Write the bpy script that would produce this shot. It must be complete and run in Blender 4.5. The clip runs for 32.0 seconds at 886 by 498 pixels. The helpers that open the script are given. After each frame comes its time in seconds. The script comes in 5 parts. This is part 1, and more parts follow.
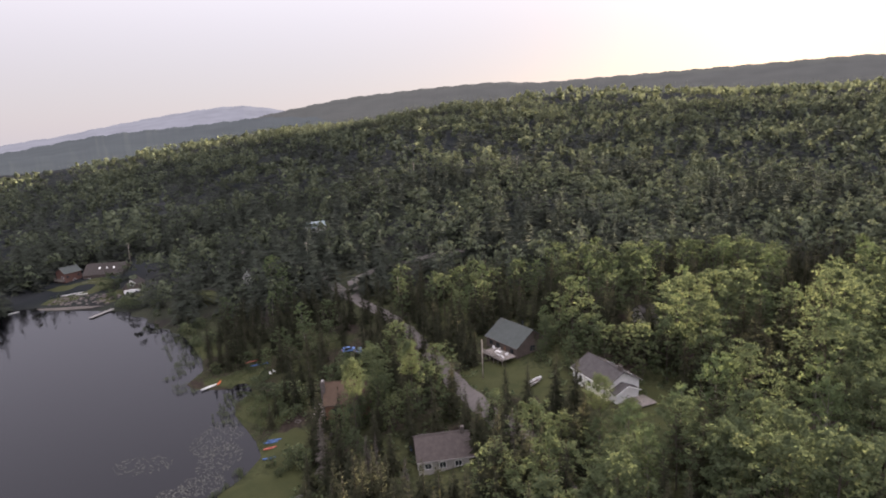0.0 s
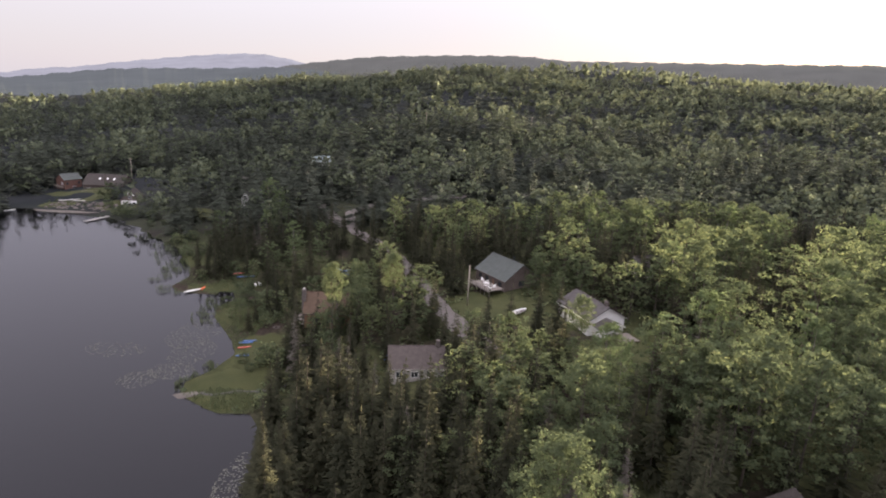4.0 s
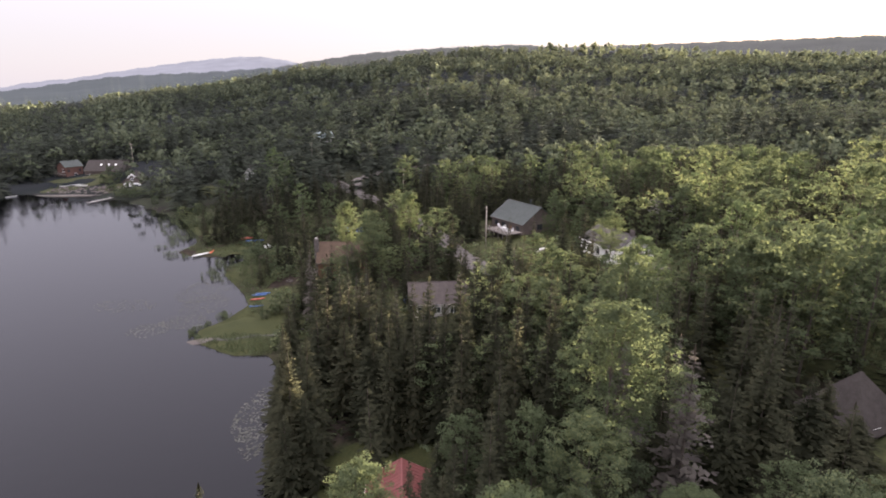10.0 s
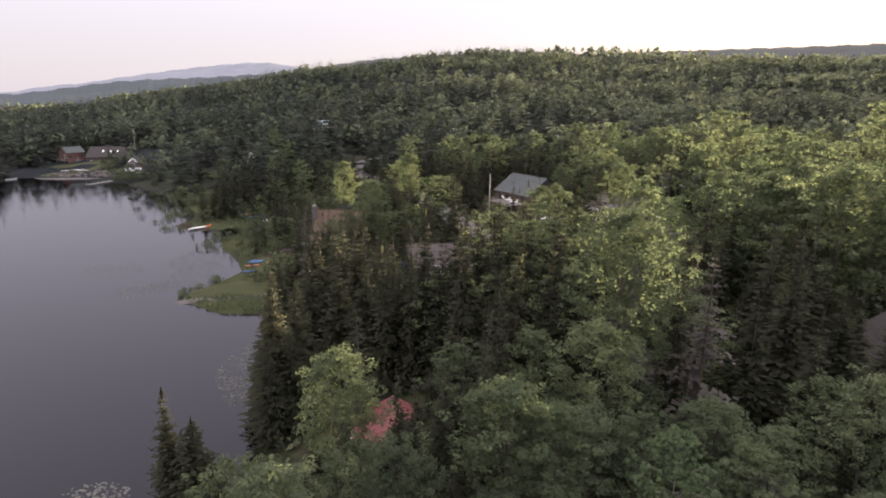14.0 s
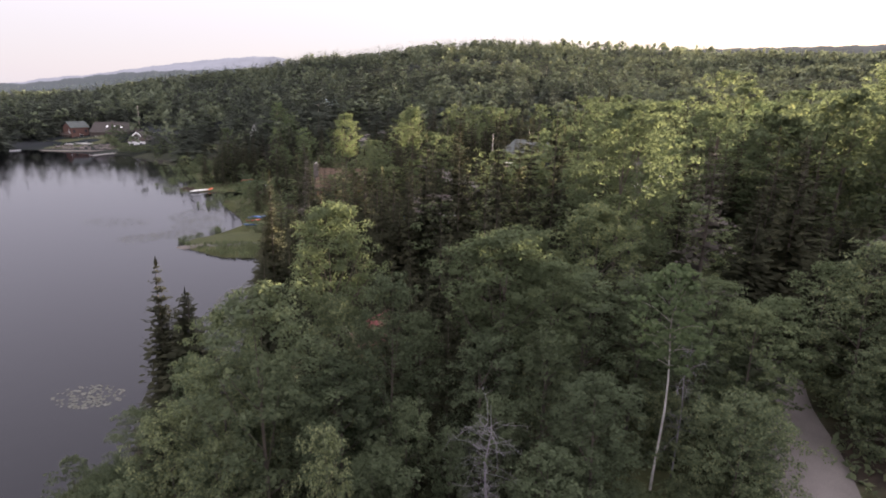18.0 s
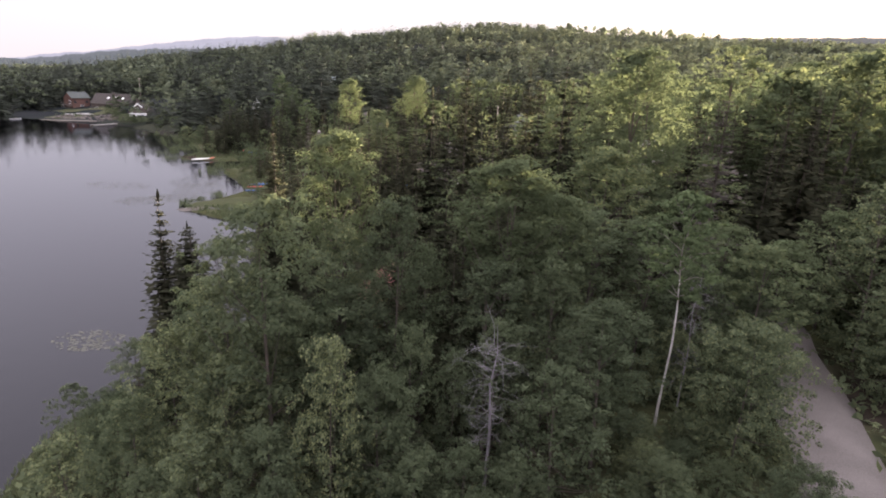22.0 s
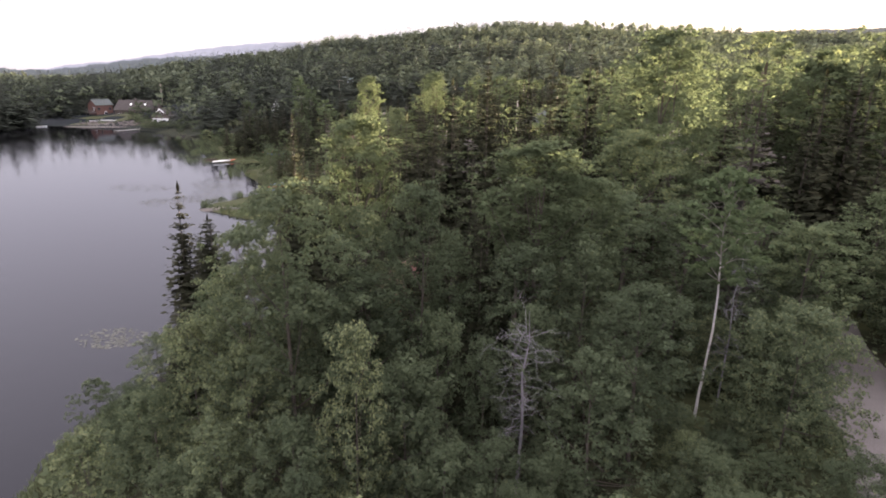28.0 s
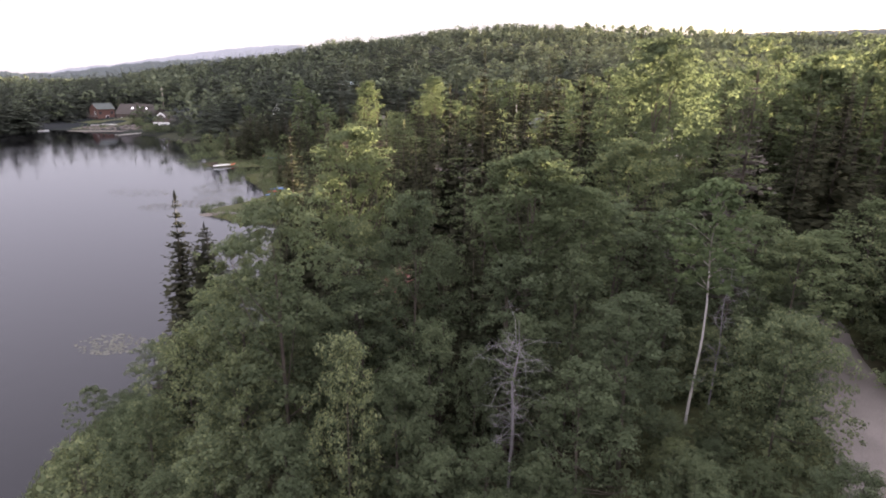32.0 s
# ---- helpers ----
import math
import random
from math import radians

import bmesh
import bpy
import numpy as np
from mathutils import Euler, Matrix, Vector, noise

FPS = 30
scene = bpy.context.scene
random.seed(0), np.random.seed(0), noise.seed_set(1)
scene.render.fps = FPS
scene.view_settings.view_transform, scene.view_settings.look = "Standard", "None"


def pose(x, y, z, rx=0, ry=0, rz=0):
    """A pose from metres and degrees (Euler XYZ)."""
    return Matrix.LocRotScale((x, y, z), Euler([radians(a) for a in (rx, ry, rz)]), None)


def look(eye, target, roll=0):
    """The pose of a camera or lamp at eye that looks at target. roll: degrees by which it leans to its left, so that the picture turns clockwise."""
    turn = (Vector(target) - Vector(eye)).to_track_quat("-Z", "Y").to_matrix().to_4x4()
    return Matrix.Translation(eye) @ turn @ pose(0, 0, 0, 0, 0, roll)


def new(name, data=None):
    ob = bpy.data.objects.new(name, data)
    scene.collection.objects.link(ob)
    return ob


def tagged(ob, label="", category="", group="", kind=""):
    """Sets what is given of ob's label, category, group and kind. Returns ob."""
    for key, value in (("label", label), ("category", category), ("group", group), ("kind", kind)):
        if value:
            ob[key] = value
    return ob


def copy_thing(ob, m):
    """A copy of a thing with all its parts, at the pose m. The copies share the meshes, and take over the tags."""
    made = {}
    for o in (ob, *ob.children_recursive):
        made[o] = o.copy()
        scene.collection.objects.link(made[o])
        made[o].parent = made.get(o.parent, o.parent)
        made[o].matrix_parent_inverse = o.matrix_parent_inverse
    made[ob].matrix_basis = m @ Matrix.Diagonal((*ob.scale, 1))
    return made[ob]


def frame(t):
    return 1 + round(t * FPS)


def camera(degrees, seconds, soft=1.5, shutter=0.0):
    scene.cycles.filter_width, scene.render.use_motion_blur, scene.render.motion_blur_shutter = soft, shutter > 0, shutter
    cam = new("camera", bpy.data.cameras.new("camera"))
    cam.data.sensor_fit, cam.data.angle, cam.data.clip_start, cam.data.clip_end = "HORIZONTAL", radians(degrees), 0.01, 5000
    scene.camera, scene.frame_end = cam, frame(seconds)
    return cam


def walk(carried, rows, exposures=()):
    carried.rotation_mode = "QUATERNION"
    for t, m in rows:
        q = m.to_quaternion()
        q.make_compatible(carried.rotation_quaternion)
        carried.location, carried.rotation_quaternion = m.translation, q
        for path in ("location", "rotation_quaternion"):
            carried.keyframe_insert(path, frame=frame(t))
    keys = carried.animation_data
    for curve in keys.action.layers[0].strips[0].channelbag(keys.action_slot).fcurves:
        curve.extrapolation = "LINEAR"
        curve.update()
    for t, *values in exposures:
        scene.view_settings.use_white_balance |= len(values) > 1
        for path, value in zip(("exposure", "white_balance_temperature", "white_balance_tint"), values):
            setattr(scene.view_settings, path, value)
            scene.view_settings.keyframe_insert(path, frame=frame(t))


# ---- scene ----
cam = camera(74.0, 32.0, 1.9)
PATH = [
    (0.0, pose(0.43, 0.72, 73.25, 77.87, 2.56, -0.39)),
    (0.5, pose(1.53, 0.97, 71.71, 77.81, 3.15, 2.38)),
    (1.0, pose(2.54, 1.40, 70.19, 74.90, -0.37, 4.78)),
    (1.5, pose(3.24, 1.61, 68.56, 75.25, -1.79, 3.80)),
    (2.0, pose(3.65, 1.71, 66.90, 73.27, -2.26, 2.78)),
    (2.5, pose(3.82, 1.52, 65.14, 74.39, -2.91, 2.26)),
    (3.0, pose(3.90, 1.26, 63.30, 76.61, -4.93, 5.00)),
    (3.5, pose(4.00, 1.20, 61.51, 75.06, -4.34, 3.10)),
    (5.5, pose(3.04, 1.24, 56.16, 75.41, -1.79, 0.35)),
    (6.0, pose(2.94, 1.40, 54.89, 75.03, -0.59, 0.16)),
    (6.5, pose(2.42, 1.44, 54.17, 75.12, -0.36, 0.06)),
    (7.0, pose(1.97, 1.34, 53.33, 74.48, 0.02, 0.54)),
    (7.5, pose(1.96, 1.83, 52.24, 73.61, 0.63, 0.23)),
    (8.0, pose(1.68, 1.85, 51.20, 74.08, 0.95, 0.39)),
    (8.5, pose(1.56, 2.24, 50.07, 74.62, 1.22, 0.10)),
    (9.0, pose(1.25, 2.18, 48.92, 75.11, -0.65, 1.22)),
    (9.5, pose(1.52, 2.74, 47.29, 74.56, -0.17, 0.67)),
    (10.0, pose(1.45, 2.98, 46.23, 74.74, -0.41, 1.36)),
    (10.5, pose(1.55, 3.33, 44.88, 74.89, 0.09, 1.19)),
    (11.0, pose(1.79, 3.91, 43.80, 75.46, -0.94, 0.58)),
    (11.5, pose(2.04, 4.32, 42.45, 75.84, -1.12, 0.71)),
    (12.0, pose(2.16, 4.46, 41.30, 76.93, -1.40, 1.12)),
    (12.5, pose(2.22, 4.67, 40.05, 76.76, -1.64, 1.63)),
    (13.0, pose(2.33, 4.80, 38.96, 75.99, -1.72, 1.84)),
    (13.5, pose(2.41, 5.11, 37.68, 76.39, -0.94, 1.87)),
    (14.0, pose(2.48, 5.25, 36.38, 75.47, -0.69, 2.03)),
    (14.5, pose(2.52, 5.27, 35.16, 74.58, -0.32, 2.09)),
    (16.5, pose(3.16, 3.50, 30.97, 76.13, -0.99, 1.93)),
    (17.0, pose(3.14, 3.68, 29.82, 75.85, -1.43, 2.55)),
    (17.5, pose(3.13, 3.65, 28.74, 75.93, -1.43, 2.54)),
    (18.0, pose(3.09, 3.48, 27.84, 75.23, -1.41, 2.52)),
    (18.5, pose(3.00, 3.45, 27.21, 75.39, -0.84, 2.92)),
    (19.0, pose(3.07, 3.44, 26.68, 74.47, -1.89, 2.88)),
    (19.5, pose(2.98, 3.26, 26.22, 74.50, -1.10, 2.79)),
    (20.0, pose(3.05, 3.28, 25.86, 74.46, -1.56, 2.35)),
    (20.5, pose(3.01, 3.16, 25.45, 74.51, -2.15, 2.58)),
    (21.0, pose(2.92, 3.17, 25.14, 74.39, -2.25, 2.72)),
    (21.5, pose(2.83, 3.17, 24.85, 74.86, -2.58, 3.24)),
    (22.0, pose(2.81, 3.13, 24.55, 73.85, -2.58, 2.84)),
    (22.5, pose(2.62, 3.25, 24.37, 74.86, -2.77, 3.80)),
    (23.0, pose(2.48, 3.38, 24.27, 74.98, -1.23, 3.79)),
    (23.5, pose(2.41, 3.37, 24.17, 75.07, -1.86, 4.04)),
    (24.0, pose(2.54, 3.58, 24.13, 73.40, -2.55, 3.48)),
    (24.5, pose(2.44, 3.66, 24.15, 75.04, -2.18, 3.40)),
    (25.0, pose(2.43, 3.75, 24.03, 74.64, -2.13, 3.67)),
    (25.5, pose(2.32, 3.84, 24.02, 74.61, -1.46, 3.88)),
    (27.5, pose(2.33, 4.04, 23.55, 75.30, -1.31, 4.49)),
    (28.0, pose(2.42, 4.05, 23.41, 73.92, -1.26, 4.42)),
    (28.5, pose(2.44, 4.01, 23.50, 74.69, -1.22, 4.53)),
    (29.0, pose(2.62, 3.88, 23.54, 74.41, -1.80, 4.29)),
    (29.5, pose(2.66, 3.85, 23.67, 73.29, -1.50, 4.49)),
    (30.0, pose(2.67, 3.80, 23.79, 73.78, -0.39, 4.52)),
    (30.5, pose(2.75, 3.88, 23.84, 74.38, -1.02, 4.47)),
    (31.0, pose(2.83, 3.85, 23.87, 73.81, -1.49, 4.52)),
    (31.5, pose(2.86, 3.81, 23.85, 73.95, -1.22, 4.40)),
    (32.0, pose(2.93, 3.85, 23.89, 74.12, -1.11, 4.54)),
]
walk(cam, PATH, [(0.0, 4.0, 6400, 23), (4.0, 4.2, 6400, 23), (9.0, 4.4, 6400, 23), (14.0, 4.25, 6400, 24), (22.0, 4.55, 6400, 24), (32.0, 4.7, 6400, 24)])

# ---- world, sun, exposure ----
SUN_AZ, SUN_EL = 31.0, 7.0          # degrees right of +y, degrees above the horizon
world = bpy.data.worlds.new("world")
scene.world = world
world.use_nodes = True
wn = world.node_tree
wn.nodes.clear()
sky = wn.nodes.new("ShaderNodeTexSky")
sky.sky_type, sky.sun_disc = "NISHITA", False
sky.sun_elevation, sky.sun_rotation = radians(SUN_EL), radians(SUN_AZ)
sky.air_density, sky.dust_density, sky.ozone_density = 1.0, 0.8, 1.0
bg = wn.nodes.new("ShaderNodeBackground")
bg.inputs["Strength"].default_value = 0.15
wo = wn.nodes.new("ShaderNodeOutputWorld")
# a thin veil of haze and high cloud over the clear sky, paler overhead, as such a sky is
way = wn.nodes.new("ShaderNodeTexCoord")
split = wn.nodes.new("ShaderNodeSeparateXYZ")
wn.links.new(way.outputs["Generated"], split.inputs[0])
rise = wn.nodes.new("ShaderNodeMapRange")
rise.interpolation_type = "SMOOTHSTEP"
rise.inputs["From Min"].default_value, rise.inputs["From Max"].default_value = 0.0, 1.0
rise.inputs["To Min"].default_value, rise.inputs["To Max"].default_value = 0.25, 1.22
wn.links.new(split.outputs["Z"], rise.inputs["Value"])
tone = wn.nodes.new("ShaderNodeVectorMath")
tone.operation = "SCALE"
tone.inputs[0].default_value = (1.0, 0.995, 1.01)
wn.links.new(rise.outputs["Result"], tone.inputs["Scale"])
veil = wn.nodes.new("ShaderNodeMix")
veil.data_type = "RGBA"
veil.inputs["Factor"].default_value = 0.990
wn.links.new(sky.outputs[0], veil.inputs["A"])
wn.links.new(tone.outputs[0], veil.inputs["B"])
wn.links.new(veil.outputs["Result"], bg.inputs[0])
wn.links.new(bg.outputs[0], wo.inputs[0])
sun_data = bpy.data.lights.new("sun", "SUN")
sun_data.energy, sun_data.angle, sun_data.color = 2.4, radians(0.6), (1.0, 0.85, 0.54)
sun = new("sun", sun_data)
s_az, s_el = radians(SUN_AZ), radians(SUN_EL)
SUN_DIR = Vector((math.sin(s_az) * math.cos(s_el), math.cos(s_az) * math.cos(s_el), math.sin(s_el)))
sun.matrix_world = look(SUN_DIR * 400, (0, 0, 0))


# ---- materials ----
def material(name, colour, rough=0.7, metal=0.0, spec=0.5):
    """A node material; returns it with its nodes, links and Principled shader."""
    m = bpy.data.materials.new(name)
    m.use_nodes = True
    b = m.node_tree.nodes["Principled BSDF"]
    b.inputs["Base Color"].default_value = (*colour, 1)
    b.inputs["Roughness"].default_value = rough
    b.inputs["Metallic"].default_value = metal
    b.inputs["Specular IOR Level"].default_value = spec
    return m, m.node_tree.nodes, m.node_tree.links, b


def ramp_node(nodes, stops):
    r = nodes.new("ShaderNodeValToRGB")
    el = r.color_ramp.elements
    el[0].position, el[0].color = stops[0][0], (*stops[0][1], 1)
    el[1].position, el[1].color = stops[-1][0], (*stops[-1][1], 1)
    for p, c in stops[1:-1]:
        el.new(p).color = (*c, 1)
    return r


def noise_node(nodes, links, scale, detail=3, source="Object"):
    tc = nodes.new("ShaderNodeTexCoord")
    n = nodes.new("ShaderNodeTexNoise")
    n.inputs["Scale"].default_value, n.inputs["Detail"].default_value = scale, detail
    links.new(tc.outputs[source], n.inputs["Vector"])
    return n


def bump_on(nodes, links, b, height, strength, distance):
    k = nodes.new("ShaderNodeBump")
    k.inputs["Strength"].default_value, k.inputs["Distance"].default_value = strength, distance
    links.new(height, k.inputs["Height"])
    links.new(k.outputs[0], b.inputs["Normal"])


def mottled(name, dark, light, scale=3.0, fine=30.0, rough=0.75, metal=0.0, bump=0.3, dist=0.02, source="Object"):
    """Two scales of variation between two colours, with a fine relief."""
    m, nodes, links, b = material(name, dark, rough, metal, 0.1 if rough >= 0.85 else 0.4)
    a, c = noise_node(nodes, links, scale, 4, source), noise_node(nodes, links, fine, 2, source)
    mix = nodes.new("ShaderNodeMath")
    mix.operation = "MULTIPLY_ADD"
    mix.inputs[1].default_value = 0.45
    links.new(c.outputs["Fac"], mix.inputs[0])
    half = nodes.new("ShaderNodeMath")
    half.operation = "MULTIPLY"
    half.inputs[1].default_value = 0.55
    links.new(a.outputs["Fac"], half.inputs[0])
    links.new(half.outputs[0], mix.inputs[2])
    r = ramp_node(nodes, [(0.35, dark), (0.65, light)])
    links.new(mix.outputs[0], r.inputs[0])
    links.new(r.outputs[0], b.inputs["Base Color"])
    bump_on(nodes, links, b, c.outputs["Fac"], bump, dist)
    return m


def foliage(name, dark, light, tip, rough=0.65, through_light=0.5, world_scale=0.0):
    """Leaves: colour varies from leaf to leaf and from tree to tree; some light passes through."""
    m, nodes, links, b = material(name, dark, rough, 0.0, 0.0)
    geo, info = nodes.new("ShaderNodeNewGeometry"), nodes.new("ShaderNodeObjectInfo")
    leaf = ramp_node(nodes, [(0.0, dark), (0.7, light), (1.0, tip)])
    add = nodes.new("ShaderNodeMath")
    add.operation = "MULTIPLY_ADD"
    add.inputs[1].default_value = 0.5
    links.new(geo.outputs["Random Per Island"], add.inputs[0])
    half = nodes.new("ShaderNodeMath")
    half.operation = "MULTIPLY"
    half.inputs[1].default_value = 0.5
    if world_scale:
        tree = noise_node(nodes, links, world_scale, 1).outputs["Fac"]
    else:
        tree = info.outputs["Random"]
    links.new(tree, half.inputs[0])
    links.new(half.outputs[0], add.inputs[2])
    links.new(add.outputs[0], leaf.inputs[0])
    links.new(leaf.outputs[0], b.inputs["Base Color"])
    tr = nodes.new("ShaderNodeBsdfTranslucent")
    bright = nodes.new("ShaderNodeHueSaturation")
    bright.inputs["Hue"].default_value, bright.inputs["Saturation"].default_value, bright.inputs["Value"].default_value = 0.487, 1.12, 1.15
    links.new(leaf.outputs[0], bright.inputs["Color"])
    links.new(bright.outputs[0], tr.inputs["Color"])
    mix = nodes.new("ShaderNodeMixShader")
    mix.inputs[0].default_value = through_light
    links.new(b.outputs[0], mix.inputs[1])
    links.new(tr.outputs[0], mix.inputs[2])
    links.new(mix.outputs[0], nodes["Material Output"].inputs[0])
    return m


MAPLE = foliage("maple_leaves", (0.047, 0.060, 0.035), (0.092, 0.113, 0.062), (0.140, 0.157, 0.079), 0.65, 0.48)
BIRCH_LEAF = foliage("birch_leaves", (0.067, 0.090, 0.048), (0.117, 0.151, 0.077), (0.171, 0.201, 0.102))
NEEDLE = foliage("spruce_needles", (0.019, 0.021, 0.014), (0.034, 0.035, 0.022), (0.049, 0.048, 0.029), 0.7, 0.12)
DRY_NEEDLE = foliage("dying_needles", (0.055, 0.050, 0.044), (0.082, 0.074, 0.065), (0.108, 0.098, 0.086), 0.7, 0.15)
SHRUB = foliage("shrub_leaves", (0.038, 0.049, 0.031), (0.098, 0.119, 0.069), (0.200, 0.216, 0.113))
# far foliage is painted paler and bluer to stand in for haze
HAZED_LEAF = foliage("hazed_leaves", (0.064, 0.077, 0.055), (0.112, 0.129, 0.083), (0.155, 0.168, 0.101), 0.7, 0.24, 0.09)
HAZED_NEEDLE = foliage("hazed_needles", (0.034, 0.040, 0.035), (0.062, 0.070, 0.054), (0.087, 0.090, 0.071), 0.7, 0.15, 0.09)
REED = foliage("reeds", (0.062, 0.076, 0.043), (0.100, 0.120, 0.066), (0.145, 0.162, 0.092), 0.6, 0.3, 0.3)
PAD = foliage("lily_leaves", (0.072, 0.072, 0.058), (0.107, 0.108, 0.095), (0.143, 0.133, 0.126), 0.35, 0.1, 0.3)
BARK = mottled("bark", (0.045, 0.038, 0.032), (0.09, 0.076, 0.064), 2.0, 25.0, 0.9)
YOUNG_BARK = mottled("young_birch_bark", (0.10, 0.09, 0.08), (0.22, 0.20, 0.18), 3.0, 18.0, 0.8)
BIRCH_BARK = mottled("birch_bark", (0.24, 0.225, 0.215), (0.48, 0.455, 0.44), 3.0, 18.0, 0.7)
DEAD_WOOD = mottled("dead_wood", (0.092, 0.087, 0.092), (0.172, 0.164, 0.172), 3.0, 25.0, 0.85)
def ground_material():
    """Grass, moss and litter, with worn earth in patches."""
    m, nodes, links, b = material("ground_cover", (0.0376, 0.0440, 0.0236), 0.95, 0, 0.0)
    a = noise_node(nodes, links, 0.06, 5)
    c = noise_node(nodes, links, 0.9, 4)
    big = ramp_node(nodes, [(0.38, (0.0340, 0.0280, 0.0244)), (0.5, (0.0364, 0.0416, 0.0227)), (0.66, (0.0546, 0.0591, 0.0306))])
    links.new(a.outputs["Fac"], big.inputs[0])
    small = ramp_node(nodes, [(0.3, (0.55, 0.55, 0.55)), (0.7, (1.25, 1.2, 1.1))])
    links.new(c.outputs["Fac"], small.inputs[0])
    mul = nodes.new("ShaderNodeMix")
    mul.data_type, mul.blend_type = "RGBA", "MULTIPLY"
    mul.inputs["Factor"].default_value = 1
    links.new(big.outputs[0], mul.inputs["A"])
    links.new(small.outputs[0], mul.inputs["B"])
    # from 180 to 330 m out the cover blends to a darker, greyer tone
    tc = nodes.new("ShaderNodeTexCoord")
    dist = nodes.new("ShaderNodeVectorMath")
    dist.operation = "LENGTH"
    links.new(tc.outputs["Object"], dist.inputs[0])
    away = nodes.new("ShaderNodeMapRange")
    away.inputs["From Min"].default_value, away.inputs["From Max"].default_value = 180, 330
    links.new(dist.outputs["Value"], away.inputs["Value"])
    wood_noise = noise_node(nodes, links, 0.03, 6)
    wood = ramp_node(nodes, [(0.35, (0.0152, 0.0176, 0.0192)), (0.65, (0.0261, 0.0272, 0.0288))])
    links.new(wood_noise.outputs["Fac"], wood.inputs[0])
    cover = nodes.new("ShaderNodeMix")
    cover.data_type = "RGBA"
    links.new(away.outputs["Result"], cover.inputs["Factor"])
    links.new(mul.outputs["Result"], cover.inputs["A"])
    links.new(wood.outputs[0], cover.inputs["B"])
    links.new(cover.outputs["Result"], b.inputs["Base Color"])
    bump_on(nodes, links, b, c.outputs["Fac"], 0.6, 0.3)
    return m


def water_material():
    """Dark, peat-stained water under a dull skin that mirrors the sky."""
    m, nodes, links, b = material("lake_water", (0.0015, 0.0013, 0.0017), 0.9, 0, 0.0)
    a, c = noise_node(nodes, links, 0.5, 4), noise_node(nodes, links, 0.035, 3)
    bump_on(nodes, links, b, a.outputs["Fac"], 0.08, 0.2)
    r = ramp_node(nodes, [(0.4, (0.035, 0.035, 0.035)), (0.62, (0.10, 0.10, 0.10))])
    links.new(c.outputs["Fac"], r.inputs[0])
    gloss = nodes.new("ShaderNodeBsdfGlossy")
    gloss.inputs["Color"].default_value = (0.92, 0.93, 1.0, 1)
    links.new(r.outputs[0], gloss.inputs["Roughness"])
    links.new(b.inputs["Normal"].links[0].from_socket, gloss.inputs["Normal"])
    fr = nodes.new("ShaderNodeFresnel")
    fr.inputs["IOR"].default_value = 1.24
    mix = nodes.new("ShaderNodeMixShader")
    links.new(fr.outputs[0], mix.inputs[0])
    links.new(b.outputs[0], mix.inputs[1])
    links.new(gloss.outputs[0], mix.inputs[2])
    links.new(mix.outputs[0], nodes["Material Output"].inputs[0])
    return m


def haze_glow_material(name, glow):
    """Far backdrop: haze painted on as emission, with the woods' grain left in it."""
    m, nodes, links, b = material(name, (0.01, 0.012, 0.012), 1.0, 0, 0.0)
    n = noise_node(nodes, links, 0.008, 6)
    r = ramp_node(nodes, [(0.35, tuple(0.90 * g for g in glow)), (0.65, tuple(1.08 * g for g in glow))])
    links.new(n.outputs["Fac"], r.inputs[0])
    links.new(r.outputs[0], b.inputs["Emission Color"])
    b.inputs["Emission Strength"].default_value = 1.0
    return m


GROUND, WATER = ground_material(), water_material()
LAWN = mottled("lawn", (0.024, 0.029, 0.011), (0.043, 0.045, 0.018), 0.25, 4.0, 0.9, 0, 0.6, 0.08)
SAND = mottled("beach_sand", (0.066, 0.058, 0.052), (0.106, 0.094, 0.084), 0.5, 12.0, 0.9)
GRAVEL = mottled("gravel", (0.076, 0.068, 0.064), (0.118, 0.106, 0.100), 0.4, 14.0, 0.92)


# ---- ground ----
SHORE = [(-153.4, 248.5), (-167.4, 247.8), (-187.0, 250.0), (-187.5, 237), (-187, 214), (-195, 174.6), (-212, 116), (-250, 56), (-260, -54),
         (-200, -150), (-60, -200), (0, -150), (8, -64), (-5, -4), (-15, 21), (-22.9, 28.7), (-24.9, 35.3), (-24.3, 39.7), (-21.6, 44.1), (-19.3, 53),
         (-18.7, 58.5), (-21.4, 66.4), (-24.3, 76.2), (-27.2, 86), (-29.5, 94.8), (-32, 98.4), (-37, 97.9), (-43, 100.6), (-48, 104.1), (-48.9, 109),
         (-45.8, 115.1), (-44.1, 123.2), (-47.5, 130), (-52.4, 136.9), (-57.3, 143.8), (-59.4, 150.6), (-56.8, 157.5), (-60.0, 164.2), (-63.4, 163.6), (-63.0, 160.2), (-67, 159.9), (-75, 160.8), (-79,
         164.8), (-77.7, 174.2), (-82.5, 185.8), (-91.2, 198.5), (-98, 207.3), (-114.5, 223.4), (-127.5, 236.5), (-139.8, 243.9)]
SHORE_XY = np.array(SHORE, float)


def shore_distance(x, y):
    """Metres from the shoreline; minus on the water."""
    x, y = np.asarray(x, float), np.asarray(y, float)
    a, b = SHORE_XY, np.roll(SHORE_XY, -1, axis=0)
    best, inside = np.full(x.shape, 1e9), np.zeros(x.shape, bool)
    for (ax, ay), (bx, by) in zip(a, b):
        dx, dy = bx - ax, by - ay
        k = np.clip(((x - ax) * dx + (y - ay) * dy) / (dx * dx + dy * dy), 0, 1)
        best = np.minimum(best, np.hypot(x - ax - k * dx, y - ay - k * dy))
        if ay != by:
            inside ^= ((ay > y) != (by > y)) & (x < (bx - ax) * (y - ay) / (by - ay) + ax)
